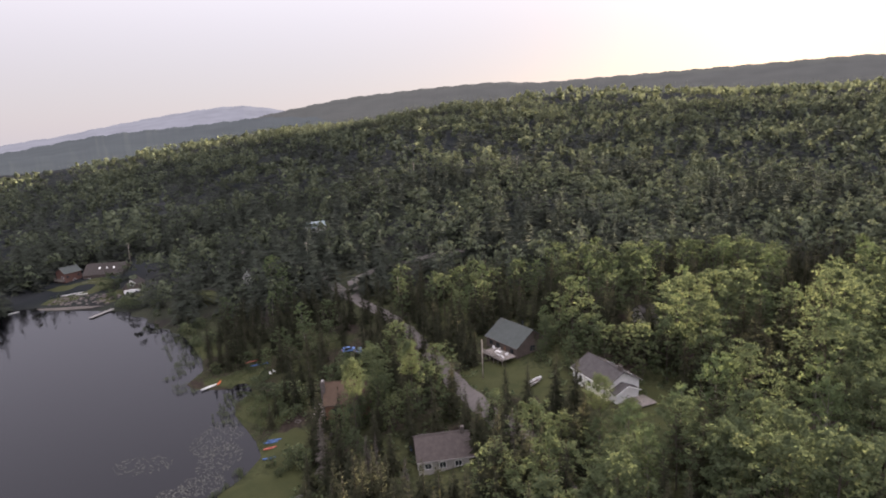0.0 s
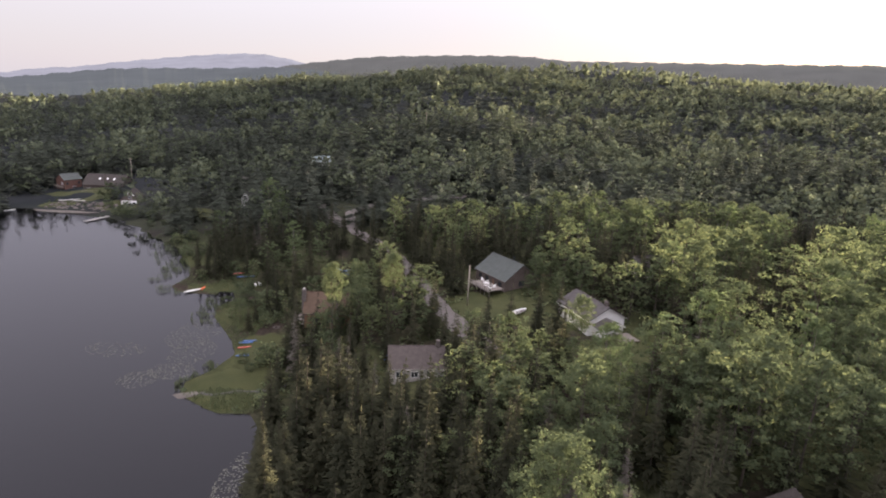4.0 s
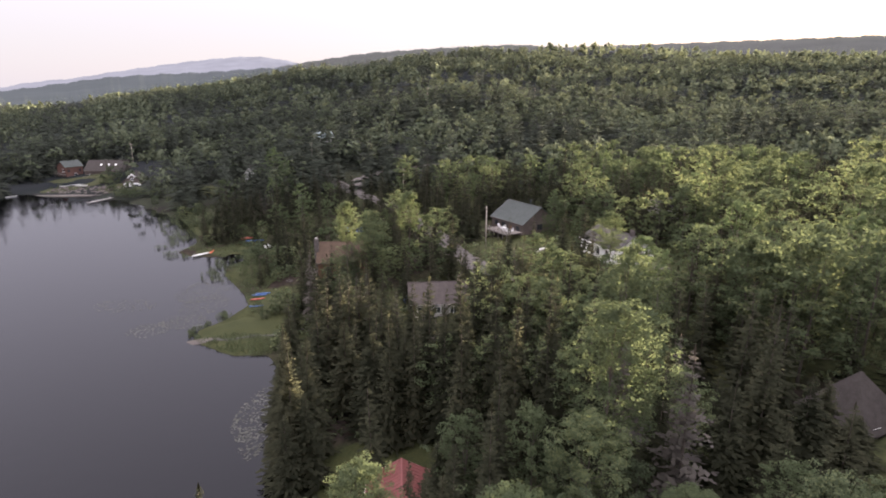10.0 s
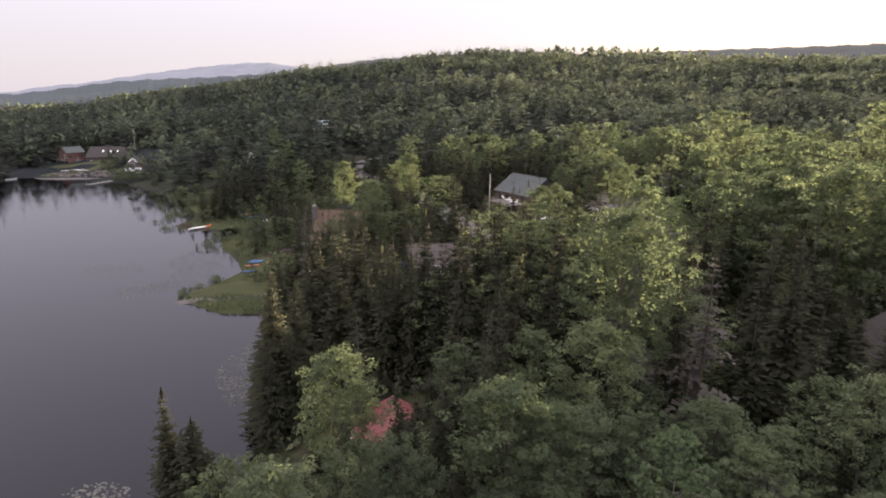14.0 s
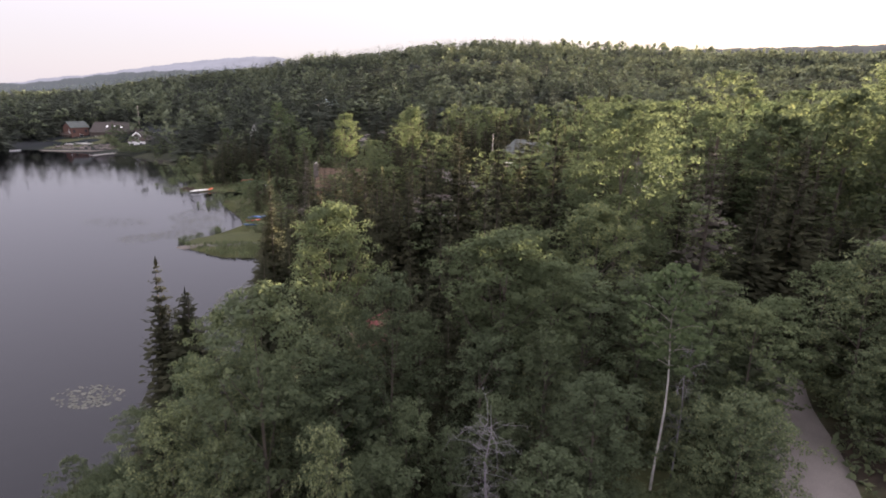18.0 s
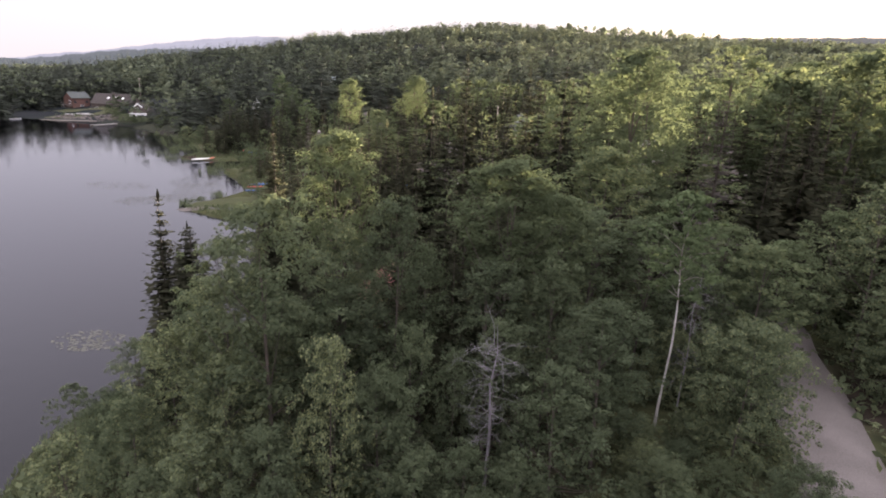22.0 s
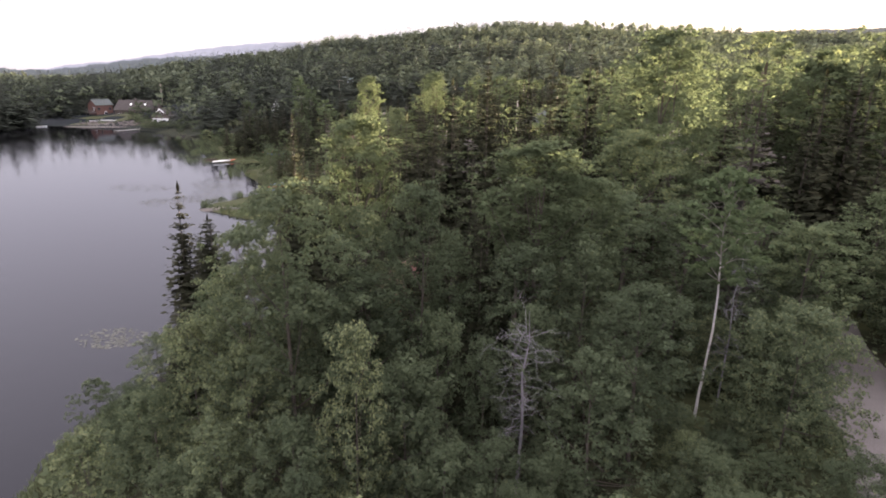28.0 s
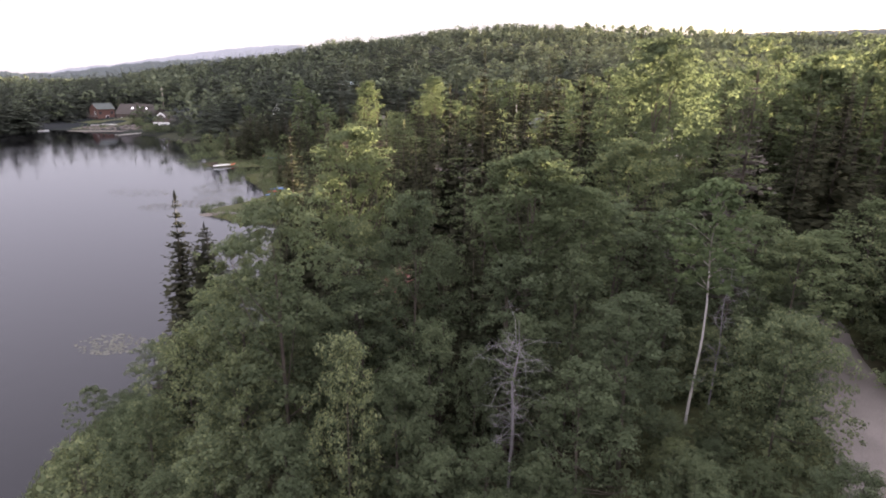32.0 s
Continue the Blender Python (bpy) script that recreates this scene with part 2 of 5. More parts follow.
    return np.where(inside, -best, best)


def waves(x, y, size, seed=0):
    """Smooth pseudo-random relief between about -1 and 1."""
    k = 2 * np.pi / size
    return (np.sin(k * (x + 0.6 * y) + seed) + np.sin(k * (0.7 * y - 0.9 * x) * 1.31 + 2.1 * seed) + np.sin(k * (0.35 * x - 1.2 * y) * 0.83 + 4 + seed)) / 3


HILL_AZ = [-180, -60, -45, -36, -32, -29, -23.5, -19, -14.5, -8, -1, 6, 12, 20, 33, 60, 100, 180]
HILL_SLOPE = [0.0, 0.0, 0.0, 0.0, 0.012, 0.026, 0.050, 0.067, 0.092, 0.106, 0.120, 0.119, 0.104, 0.096, 0.090, 0.07, 0.03, 0.0]
HILL_REACH = [700, 700, 700, 700, 660, 620, 620, 700, 665, 640, 620, 690, 980, 1080, 1100, 1300, 1300, 700]


def knoll(x, y):
    """A low rise under the trees nearest the road's bend."""
    return 2.0 * np.exp(-((np.asarray(x, float) - 13.5) / 13) ** 2 - ((np.asarray(y, float) - 29) / 14) ** 2)


def ground_height(x, y):
    x, y = np.asarray(x, float), np.asarray(y, float)
    d = shore_distance(x, y)
    rise = np.interp(d, [-40, -6, 0, 2, 15, 30, 55, 70, 130], [-4, -1.2, -0.05, 0.3, 1.2, 3.7, 8.6, 9.9, 11.5])
    flat = np.interp(x, [-130, -50], [0.3, 1.0])
    rise = np.where(rise > 0, rise * flat, rise)
    r, az = np.hypot(x, y), np.degrees(np.arctan2(x, y))
    out = np.clip(r - 230, 0, np.interp(az, HILL_AZ, HILL_REACH))
    hill = np.interp(az, HILL_AZ, HILL_SLOPE) * out * (1 + 0.10 * waves(x, y, 900, 1.3) * np.clip(out / 400, 0, 1))
    hill += waves(x, y, 260, 0.4) * np.clip(out / 150, 0, 4)
    hill *= np.interp(r, [2900, 3700], [1, 0])
    bumps = 0.25 * waves(x, y, 23, 2.0) * np.clip(d / 12, 0, 1)
    return np.where(d > 0, rise + hill + bumps + knoll(x, y) * np.clip(d / 8, 0, 1), rise)


def gz(x, y):
    return float(ground_height(x, y))


def link_mesh(name, verts, faces, mat, parent=None, label="", smooth=False):
    me = bpy.data.meshes.new(name)
    me.from_pydata([tuple(v) for v in verts], [], [tuple(q) for q in faces])
    me.materials.append(mat)
    if smooth:
        me.shade_smooth()
    ob = new(name, me)
    if parent:
        ob.parent = parent
    if label:
        ob["label"] = label
    return ob


def axis_steps(dense_from, dense_to, step, low, high, grow=1.16):
    mid = list(np.arange(dense_from, dense_to + 0.01, step))
    up, s = [], step
    while (up[-1] if up else dense_to) < high:
        s *= grow
        up.append((up[-1] if up else dense_to) + s)
    down, s = [], step
    while (down[-1] if down else dense_from) > low:
        s *= grow
        down.append((down[-1] if down else dense_from) - s)
    return np.array(down[::-1] + mid + up)


def grid_faces(nx, ny):
    i = np.arange(nx - 1)[None, :] + np.arange(ny - 1)[:, None] * nx
    return np.stack([i, i + 1, i + 1 + nx, i + nx], -1).reshape(-1, 4)


def build_ground():
    xs, ys = axis_steps(-100, 70, 1.4, -4600, 4600), axis_steps(15, 180, 1.4, -900, 4900)
    X, Y = np.meshgrid(xs, ys)
    verts = np.stack([X, Y, ground_height(X, Y)], -1).reshape(-1, 3)
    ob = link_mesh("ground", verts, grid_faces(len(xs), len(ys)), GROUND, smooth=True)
    tagged(ob, "mossy forest ground with rough grass, rising from the lake into hills", "ground", kind="structure")


build_ground()


def far_ridge(reach, steps, mat, label):
    """A haze-painted range on the horizon, all round its stretch of it: a foot, a crest and a back slope. steps:
    degrees right of +y, crest height.
    """
    az0, up0 = zip(*steps)
    az = np.arange(az0[0], az0[-1] + 0.01, 0.12)
    crest = np.interp(az, az0, up0)
    crest = np.convolve(np.pad(crest, 12, "edge"), np.ones(25) / 25, "valid")
    crest = crest + 2.2 * np.sin(az * 3.1) + 0.8 * np.sin(az * 7.7 + 1) + 0.9 * np.sin(az * 23.0 + 2 * np.sin(az * 5.3)) + 0.6 * np.sin(az * 41.0)
    verts = []
    for dist, share in ((-1850, -0.2), (-1500, 0.10), (-900, 0.40), (-300, 0.82), (0, 1.0), (250, 0.6)):
        r = reach + dist
        verts.append(np.stack([r * np.sin(np.radians(az)), r * np.cos(np.radians(az)), crest * share - (30 if share < 0 else 0)], -1))
    ob = link_mesh("backdrop", np.concatenate(verts), grid_faces(len(az), 6), mat, smooth=True)
    tagged(ob, label, "hills", kind="structure")


# haze tones are painted into each range's glow, palest on the farthest
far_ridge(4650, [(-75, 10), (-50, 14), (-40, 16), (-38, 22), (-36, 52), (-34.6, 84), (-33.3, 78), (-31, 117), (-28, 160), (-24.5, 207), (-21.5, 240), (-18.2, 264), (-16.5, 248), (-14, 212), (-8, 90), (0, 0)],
          haze_glow_material("pale_hills_haze_glow", (0.0232, 0.0238, 0.0268)), "far wooded hills with pale blue-grey haze painted in as glow")
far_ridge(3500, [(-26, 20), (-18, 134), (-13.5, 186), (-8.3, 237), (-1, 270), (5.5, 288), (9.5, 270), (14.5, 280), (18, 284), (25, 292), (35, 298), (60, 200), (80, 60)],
          haze_glow_material("ridge_haze_glow", (0.0086, 0.0087, 0.0082)), "long grey-green wooded ridge with evening haze painted in as glow")
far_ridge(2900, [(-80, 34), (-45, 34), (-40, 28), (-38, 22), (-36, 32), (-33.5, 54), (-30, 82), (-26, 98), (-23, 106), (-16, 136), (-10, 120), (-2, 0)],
          haze_glow_material("blue_woods_haze_glow", (0.0080, 0.0090, 0.0094)), "blue-grey wooded hills beyond the lake, haze painted in as glow")
lake = link_mesh("water", [(-320, -260, 0), (60, -260, 0), (60, 275, 0), (-320, 275, 0)], [(0, 1, 2, 3)], WATER)
tagged(lake, "calm dark lake mirroring the pale evening sky", "lake", kind="structure")


def strip(name, line, widths, mat, lift, label, category):
    """A way laid over the ground along a line of points."""
    pts = [Vector((*p, 0)) for p in line]
    path = []
    for i in range(len(pts) - 1):
        n = max(1, int((pts[i + 1] - pts[i]).length / 1.5))
        path += [(pts[i].lerp(pts[i + 1], k / n), widths[i] + (widths[i + 1] - widths[i]) * k / n) for k in range(n)]
    path.append((pts[-1], widths[-1]))
    verts, faces, cols = [], [], 7
    for i, (p, w) in enumerate(path):
        a, b = path[max(0, i - 2)][0], path[min(len(path) - 1, i + 2)][0]
        side = Vector((b.y - a.y, a.x - b.x, 0)).normalized()
        for k in range(cols):
            q = p + side * (k / (cols - 1) - 0.5) * w * (1 + 0.10 * math.sin(i * 0.9 + k))
            crown = 0.10 * (1 - abs(k / (cols - 1) - 0.5) * 2) - (0.10 if k in (0, cols - 1) else 0)
            rut = -0.03 if k in (2, 4) else 0
            verts.append((q.x, q.y, gz(q.x, q.y) + lift + crown + rut))
    ob = link_mesh(name, verts, grid_faces(cols, len(path)), mat, smooth=True)
    return tagged(ob, label, category, kind="structure")


ROAD = [(70, -60), (24, -20), (13, 0), (15.5, 12), (21.6, 26.5), (23.2, 32.0), (24.4, 37.5), (26.6, 45), (27.5, 58), (23.0, 71.7), (20.2, 95.9), (15.0, 115.4), (7.7, 127.3), (1.9, 141.1), (-4.8, 160.7), (-13.5, 184.2), (-22.2, 200.1), (-35.8, 218.0), (-62.1, 261.6), (-110.0, 310.0), (-190.0, 392.0)]
strip("road", ROAD, [4.6] * len(ROAD), GRAVEL, 0.14, "narrow pale gravel road through the trees", "road")
DRIVE = [(-33.9, 216.0), (-38.6, 236.5), (-28.7, 249.8), (-5.2, 261.5), (28.8, 271.9), (76.9, 278.0)]
strip("pavement", DRIVE, [4.5, 4, 4, 4, 4, 4], GRAVEL, 0.18, "side track of pale gravel", "track")


# ---- trees ----
def quads_mesh(name, centres, axis_a, axis_b, mat, fold=0.25, facing=None, grain=0.27):
    """Many leaf blades: a kite about each centre, spanned by two half-axes and folded a little. facing: the way that the crown's surface looks at each blade."""
    n = len(centres)
    nrm = np.cross(axis_a, axis_b)
    nrm /= np.linalg.norm(nrm, axis=1, keepdims=True) + 1e-9
    size = np.linalg.norm(axis_b, axis=1, keepdims=True)
    v = np.stack([centres - axis_a, centres - axis_b + nrm * size * fold, centres + axis_a, centres + axis_b + nrm * size * fold], 1).reshape(-1, 3)
    me = mesh_of_quads(name, v, mat)
    if facing is not None:
        flip = np.where((nrm * facing).sum(1, keepdims=True) < 0, -1, 1)
        soft = facing * (1 - grain) + nrm * flip * grain
        soft /= np.linalg.norm(soft, axis=1, keepdims=True) + 1e-9
        me.attributes.new("custom_normal", "FLOAT_VECTOR", "POINT").data.foreach_set("vector", np.repeat(soft, 4, axis=0).astype(np.float32).ravel())
    return me


def unit_rows(v):
    return v / (np.linalg.norm(v, axis=1, keepdims=True) + 1e-9)


def mesh_of_quads(name, v, mat):
    n = len(v) // 4
    me = bpy.data.meshes.new(name)
    me.vertices.add(4 * n)
    me.vertices.foreach_set("co", v.astype(np.float32).ravel())
    me.loops.add(4 * n)
    me.loops.foreach_set("vertex_index", np.arange(4 * n, dtype=np.int32))
    me.polygons.add(n)
    me.polygons.foreach_set("loop_start", np.arange(0, 4 * n, 4, dtype=np.int32))
    me.update(calc_edges=True)
    me.materials.append(mat)
    return me


def unit(rng, n):
    v = rng.normal(size=(n, 3))
    return v / np.linalg.norm(v, axis=1, keepdims=True)


def broadleaf_crown(rng, height, radius, base, clumps, leaves, leaf, taper=0.0):
    """Leaf blades in clumps over a rounded, uneven crown; returns centres and half-axes."""
    mid, half = (height + base) / 2, (height - base) / 2
    cl = unit(rng, clumps)
    cl[:, 2] = np.where(cl[:, 2] < -0.75, -cl[:, 2], cl[:, 2])
    reach = rng.uniform(0.42, 0.80, (clumps, 1))
    lop = 1 + 0.22 * np.sin(np.arctan2(cl[:, 1:2], cl[:, 0:1]) * 2 + rng.uniform(0, 6))
    cc = cl * reach * [radius, radius, half * 1.12] * lop + [0, 0, mid]
    cr = rng.uniform(0.20, 0.36, clumps) * radius * (1.15 - 0.35 * reach[:, 0])
    if taper:
        f = rng.uniform(0, 1, clumps) ** 1.15
        an = rng.uniform(0, 2 * np.pi, clumps) + np.arange(clumps) * 2.4
        ring = radius * (1 - taper * f) * np.where(f > 0.93, 0.1, rng.uniform(0.45, 0.85, clumps))
        cc = np.stack([ring * np.cos(an), ring * np.sin(an), base + (height - base) * (0.04 + 0.88 * f)], -1)
        cr = rng.uniform(0.24, 0.36, clumps) * radius * (1.05 - 0.55 * taper * f)
    which = rng.choice(clumps, leaves, p=cr ** 2 / (cr ** 2).sum())
    d = unit(rng, leaves)
    d[:, 2] = np.where(d[:, 2] < -0.5, -d[:, 2] * 0.7, d[:, 2])
    c = cc[which] + d * (cr[which] * rng.uniform(0.65, 1.12, leaves))[:, None] * [1, 1, 0.72]
    out = d * 0.6 + unit(rng, leaves) * 0.75 + [0, 0, 0.35]
    out /= np.linalg.norm(out, axis=1, keepdims=True)
    a = np.cross(out, unit(rng, leaves))
    a /= np.linalg.norm(a, axis=1, keepdims=True) + 1e-9
    b = np.cross(out, a)
    s = leaf * rng.uniform(0.6, 1.35, (leaves, 1))
    return c, a * s, b * s * 0.62, unit_rows(0.55 * d + 0.6 * unit_rows((c - [0, 0, mid]) / [radius, radius, half]) + [0, 0, 0.1])


def branchy_crown(rng, height, radius, base, branches, leaves, leaf, peak=0.42, spread=1.0):
    """Leaf blades in tufts along rising branches of an ovate crown; returns centres, half-axes and branch tips."""
    span = height - base
    f = (np.arange(branches) + rng.uniform(0, 1, branches)) / branches
    shape = np.where(f < peak, 0.62 + 0.38 * np.sin(np.pi / 2 * f / peak), np.cos(np.pi / 2 * (f - peak) / (1 - peak)) ** 0.75)
    reach = radius * (0.10 + 0.90 * shape) * rng.uniform(0.72, 1.12, branches)
    an = np.arange(branches) * 2.4 + rng.uniform(-0.5, 0.5, branches)
    up = reach * (0.25 + 0.75 * f) * rng.uniform(0.6, 1.2, branches)
    root = np.stack([0 * f, 0 * f, base + span * f * 0.90 - 0.25 * up], -1)
    tip = np.stack([reach * np.cos(an), reach * np.sin(an), np.minimum(root[:, 2] + up + 0.06 * span * f, height)], -1)
    tufts = 6
    g = rng.uniform(0.42, 1.0, (branches, tufts)) ** 0.8
    wide = reach[:, None] * 0.24 * spread * (1.3 - 0.75 * g) + 0.012 * span
    tc = root[:, None, :] + (tip - root)[:, None, :] * g[..., None] + rng.normal(size=(branches, tufts, 3)) * wide[..., None] * [0.8, 0.8, 0.45]
    tc = tc.reshape(-1, 3)
    size = (rng.uniform(0.5, 1.3, len(tc)) * (0.07 * radius + 0.011 * height))
    which = rng.choice(len(tc), leaves, p=size ** 1.7 / (size ** 1.7).sum())
    d = unit(rng, leaves)
    d[:, 2] = np.where(d[:, 2] < -0.35, -d[:, 2], d[:, 2])
    c = tc[which] + d * (size[which] * rng.uniform(0.55, 1.25, leaves))[:, None] * [1, 1, 0.7]
    out = d * 0.75 + unit(rng, leaves) * 0.5 + [0, 0, 0.4]
    out /= np.linalg.norm(out, axis=1, keepdims=True)
    a = np.cross(out, unit(rng, leaves))
    a /= np.linalg.norm(a, axis=1, keepdims=True) + 1e-9
    b = np.cross(out, a)
    s = leaf * rng.uniform(0.6, 1.35, (leaves, 1))
    round_way = unit_rows((c - [0, 0, base + 0.45 * span]) / [radius, radius, 0.55 * span])
    return c, a * s, b * s * 0.62, tip, unit_rows(0.65 * d + 0.5 * round_way + [0, 0, 0.1])


def conifer_crown(rng, height, radius, base, rings, arms, sprays, ragged=0.25):
    """Drooping sprays of needles on whorls of arms."""
    C, A, B = [], [], []
    for i in range(rings):
        f = (i + rng.uniform(-0.3, 0.3)) / rings
        z = base + (height - base) * min(max(f, 0), 0.985)
        r = radius * (1 - f) ** 0.85 * (1 + 0.10 * math.sin(i * 2.4)) + 0.12
        for k in range(max(4, int(arms * (1 - 0.55 * f)))):
            an = rng.uniform(0, 2 * np.pi)
            ln = r * rng.uniform(1 - ragged, 1 + ragged * 0.5)
            droop = rng.uniform(0.15, 0.42) * (1 - f) - 0.25 * f
            way = np.array([math.cos(an), math.sin(an), -droop])
            side = np.array([-math.sin(an), math.cos(an), 0])
            for j in range(sprays):
                g = (j + 0.7) / sprays
                w = ln * 0.30 * (1.15 - g) + 0.10
                off = side * rng.uniform(-1, 1) * w * 0.8
                C.append(np.array([0, 0, z]) + way * ln * g + off + [0, 0, rng.uniform(-0.12, 0.08) * ln])
                tilt = rng.uniform(-0.5, 0.5)
                A.append((way + side * rng.uniform(-0.6, 0.6)) * ln * 0.62 / sprays * 1.25)
                B.append((side + np.array([0, 0, tilt])) * w * 0.62)
    C.append(np.array([0, 0, height - 0.2])), A.append(np.array([0, 0, 0.5])), B.append(np.array([0.1, 0.05, 0.0]))
    C = np.array(C)
    out = unit_rows(C * [1, 1, 0] + rng.normal(size=C.shape) * 0.05 * radius + [0, 0, 0.35 * radius])
    return C, np.array(A), np.array(B), out


def tube(verts, faces, points, radii, sides=6):
    """Adds a tapered tube along points."""
    start = len(verts)
    for i, (p, r) in enumerate(zip(points, radii)):
        p = np.asarray(p, float)
        d = np.asarray(points[min(i + 1, len(points) - 1)], float) - np.asarray(points[max(i - 1, 0)], float)
        d /= np.linalg.norm(d) + 1e-9
        u = np.cross(d, [0.31, 0.87, 0.38])
        u /= np.linalg.norm(u)
        w = np.cross(d, u)
        for k in range(sides):
            an = 2 * np.pi * k / sides
            verts.append(p + (u * math.cos(an) + w * math.sin(an)) * r)
    for i in range(len(points) - 1):
        for k in range(sides):
            a, b = start + i * sides + k, start + i * sides + (k + 1) % sides
            faces.append((a, b, b + sides, a + sides))


def trunk_mesh(rng, height, thick, mat, limbs=(), lean=0.3, sides=7):
    verts, faces = [], []
    bend = rng.normal(size=2) * lean
    pts = [(bend[0] * (f ** 1.6), bend[1] * f, height * f - (0.5 if f == 0 else 0)) for f in (0, 0.12, 0.3, 0.5, 0.7, 0.86, 1.0)]
    tube(verts, faces, pts, [thick * q for q in (1.35, 1.0, 0.85, 0.68, 0.5, 0.3, 0.08)], sides)
    for tip in limbs:
        f = min(0.85, max(0.22, (tip[2] / height) * rng.uniform(0.55, 0.8)))
        root = np.array([bend[0] * f ** 1.6, bend[1] * f, height * f])
        mid = root * 0.5 + np.asarray(tip) * 0.5 + [0, 0, -0.06 * height * rng.uniform(0, 1)]
        tube(verts, faces, [root, mid, tip], [thick * 0.34, thick * 0.2, thick * 0.05], 5)
    me = bpy.data.meshes.new("trunk")
    me.from_pydata([tuple(v) for v in verts], [], faces)
    me.materials.append(mat)
    me.shade_smooth()
    return me


def tree_thing(name, trunk, crown, label, category):
    base = new(name)
    for part_name, me in (("trunk", trunk), ("crown", crown)):
        if me:
            ob = new(part_name, me)
            ob.parent = base
    return tagged(base, label, category)


def make_broadleaf(seed, height, radius, leaves, leaf, mat, name="maple_tree", bark=None, base=0.28, branches=40, label="leafy green broadleaf tree with a rounded crown", peak=0.42, spread=1.0):
    rng = np.random.default_rng(seed)
    c, a, b, tips, facing = branchy_crown(rng, height, radius, height * base, branches, leaves, leaf, peak, spread)
    crown = quads_mesh("crown", c, a, b, mat, facing=facing)
    limbs = tips[rng.choice(len(tips), min(10, len(tips)), replace=False)]
    return tree_thing(name, trunk_mesh(rng, height * 0.9, 0.008 * height, bark or BARK, limbs), crown, label, "tree")


def make_spruce(seed, height, radius, rings, arms, sprays, mat, name="spruce_tree", base=0.08, ragged=0.25, label="dark green conical spruce with drooping branches"):
    rng = np.random.default_rng(seed)
    c, a, b, facing = conifer_crown(rng, height, radius, height * base, rings, arms, sprays, ragged)
    crown = quads_mesh("crown", c, a, b, mat, 0.15, facing)
    return tree_thing(name, trunk_mesh(rng, height * 0.98, 0.008 * height, BARK, (), 0.1, 6), crown, label, "tree")


def place_tree(template, used, x, y, scale, height=None, turn=0.0, lean=(0.0, 0.0), label=""):
    """Stands a tree on the ground: the template itself the first time, then copies of it."""
    sz = height if height else scale
    m = pose(x, y, gz(x, y) - 0.15, lean[0], lean[1], turn) @ Matrix.Diagonal((scale, scale, sz, 1))
    if template.name not in used:
        used.add(template.name)
        template.matrix_basis = m
        return tagged(template, label)
    keep = template.matrix_basis.copy()
    template.matrix_basis = Matrix.Identity(4)
    ob = copy_thing(template, m)
    template.matrix_basis = keep
    return tagged(ob, label)
# ---- the single trees ----
USED = set()
YOUNG = "bushy young broadleaf tree, green to the ground"
MAPLE_NEAR = [make_broadleaf(11 + i, 15, 3.6, 8000, 0.128, MAPLE, branches=60, base=0.12, peak=0.45) for i in range(3)]
BIG_MAPLE = make_broadleaf(15, 15, 3.5, 13500, 0.09, MAPLE, branches=84, base=0.42, peak=0.38)
ROUND_MAPLE = [make_broadleaf(17 + i, 15, 2.2, 11000, 0.078, MAPLE, branches=64, base=0.60, peak=0.40) for i in range(2)]
TALL_MAPLE = [make_broadleaf(21 + i, 15, 2.6, 11000, 0.084, MAPLE, branches=60, base=0.50 - 0.03 * i, peak=0.40) for i in range(2)]
TALL_BUSHY = [make_broadleaf(25 + i, 15, 2.9, 13500, 0.085, SHRUB, "ash_tree", branches=62, base=0.24 - 0.04 * i, peak=0.46, label="dense green ash tree with a rounded crown") for i in range(2)]
WIDE_BUSH = [make_broadleaf(35 + i, 15, 8.0, 17000, 0.155, SHRUB, "young_broadleaf_tree", base=0.0, branches=90, peak=0.30, label=YOUNG) for i in range(2)]
BUSHY_NEAR = [make_broadleaf(31 + i, 15, 4.6, 11500, 0.118, SHRUB, "young_broadleaf_tree", base=0.03, branches=72, peak=0.26 + 0.08 * i, label=YOUNG) for i in range(3)]
FILL_NEAR = [make_broadleaf(41 + i, 15, 5.2, 2600, 0.24, SHRUB, "young_broadleaf_tree", base=0.0, branches=48, peak=0.3, label=YOUNG) for i in range(2)]
SPRUCE_NEAR = [make_spruce(51 + i, 15, 2.9 + 0.3 * i, 34, 13, 5, NEEDLE) for i in range(2)]
THIN_SPRUCE = [make_spruce(61 + i, 15, 2.3, 40, 20, 6, NEEDLE, "thin_spruce", 0.12, 0.42, "thin ragged spruce with sparse drooping branches at the shore") for i in range(2)]
MAPLE_FAR = [make_broadleaf(75 + i, 15, 4.4 + 0.3 * i, 1100, 0.34, MAPLE, branches=26, base=0.1) for i in range(3)]
MAPLE_MID = [make_broadleaf(71 + i, 15, 4.2 + 0.35 * i, 3400, 0.185, MAPLE, branches=38, base=0.16) for i in range(4)]
BIRCH_MID = [make_broadleaf(81 + i, 15, 3.2 + 0.3 * i, 1700, 0.22, BIRCH_LEAF, "birch_tree", YOUNG_BARK, 0.15, 30, "light green birch with a pale trunk") for i in range(2)]
SPRUCE_MID = [make_spruce(91 + i, 15, 2.5 + 0.3 * i, 24, 10, 3, NEEDLE) for i in range(2)]
SPRUCE_MID += [make_spruce(95 + i, 15, 2.1 + 0.3 * i, 25, 10, 3, NEEDLE, "balsam_fir", label="dark green narrow balsam fir with a pointed top") for i in range(2)]
DRY_MID = [make_spruce(101 + i, 15, 2.3, 34, 5, 9, DRY_NEEDLE, "dying_larch", 0.1, 0.5, "grey-brown dying larch with bare twigs") for i in range(2)]


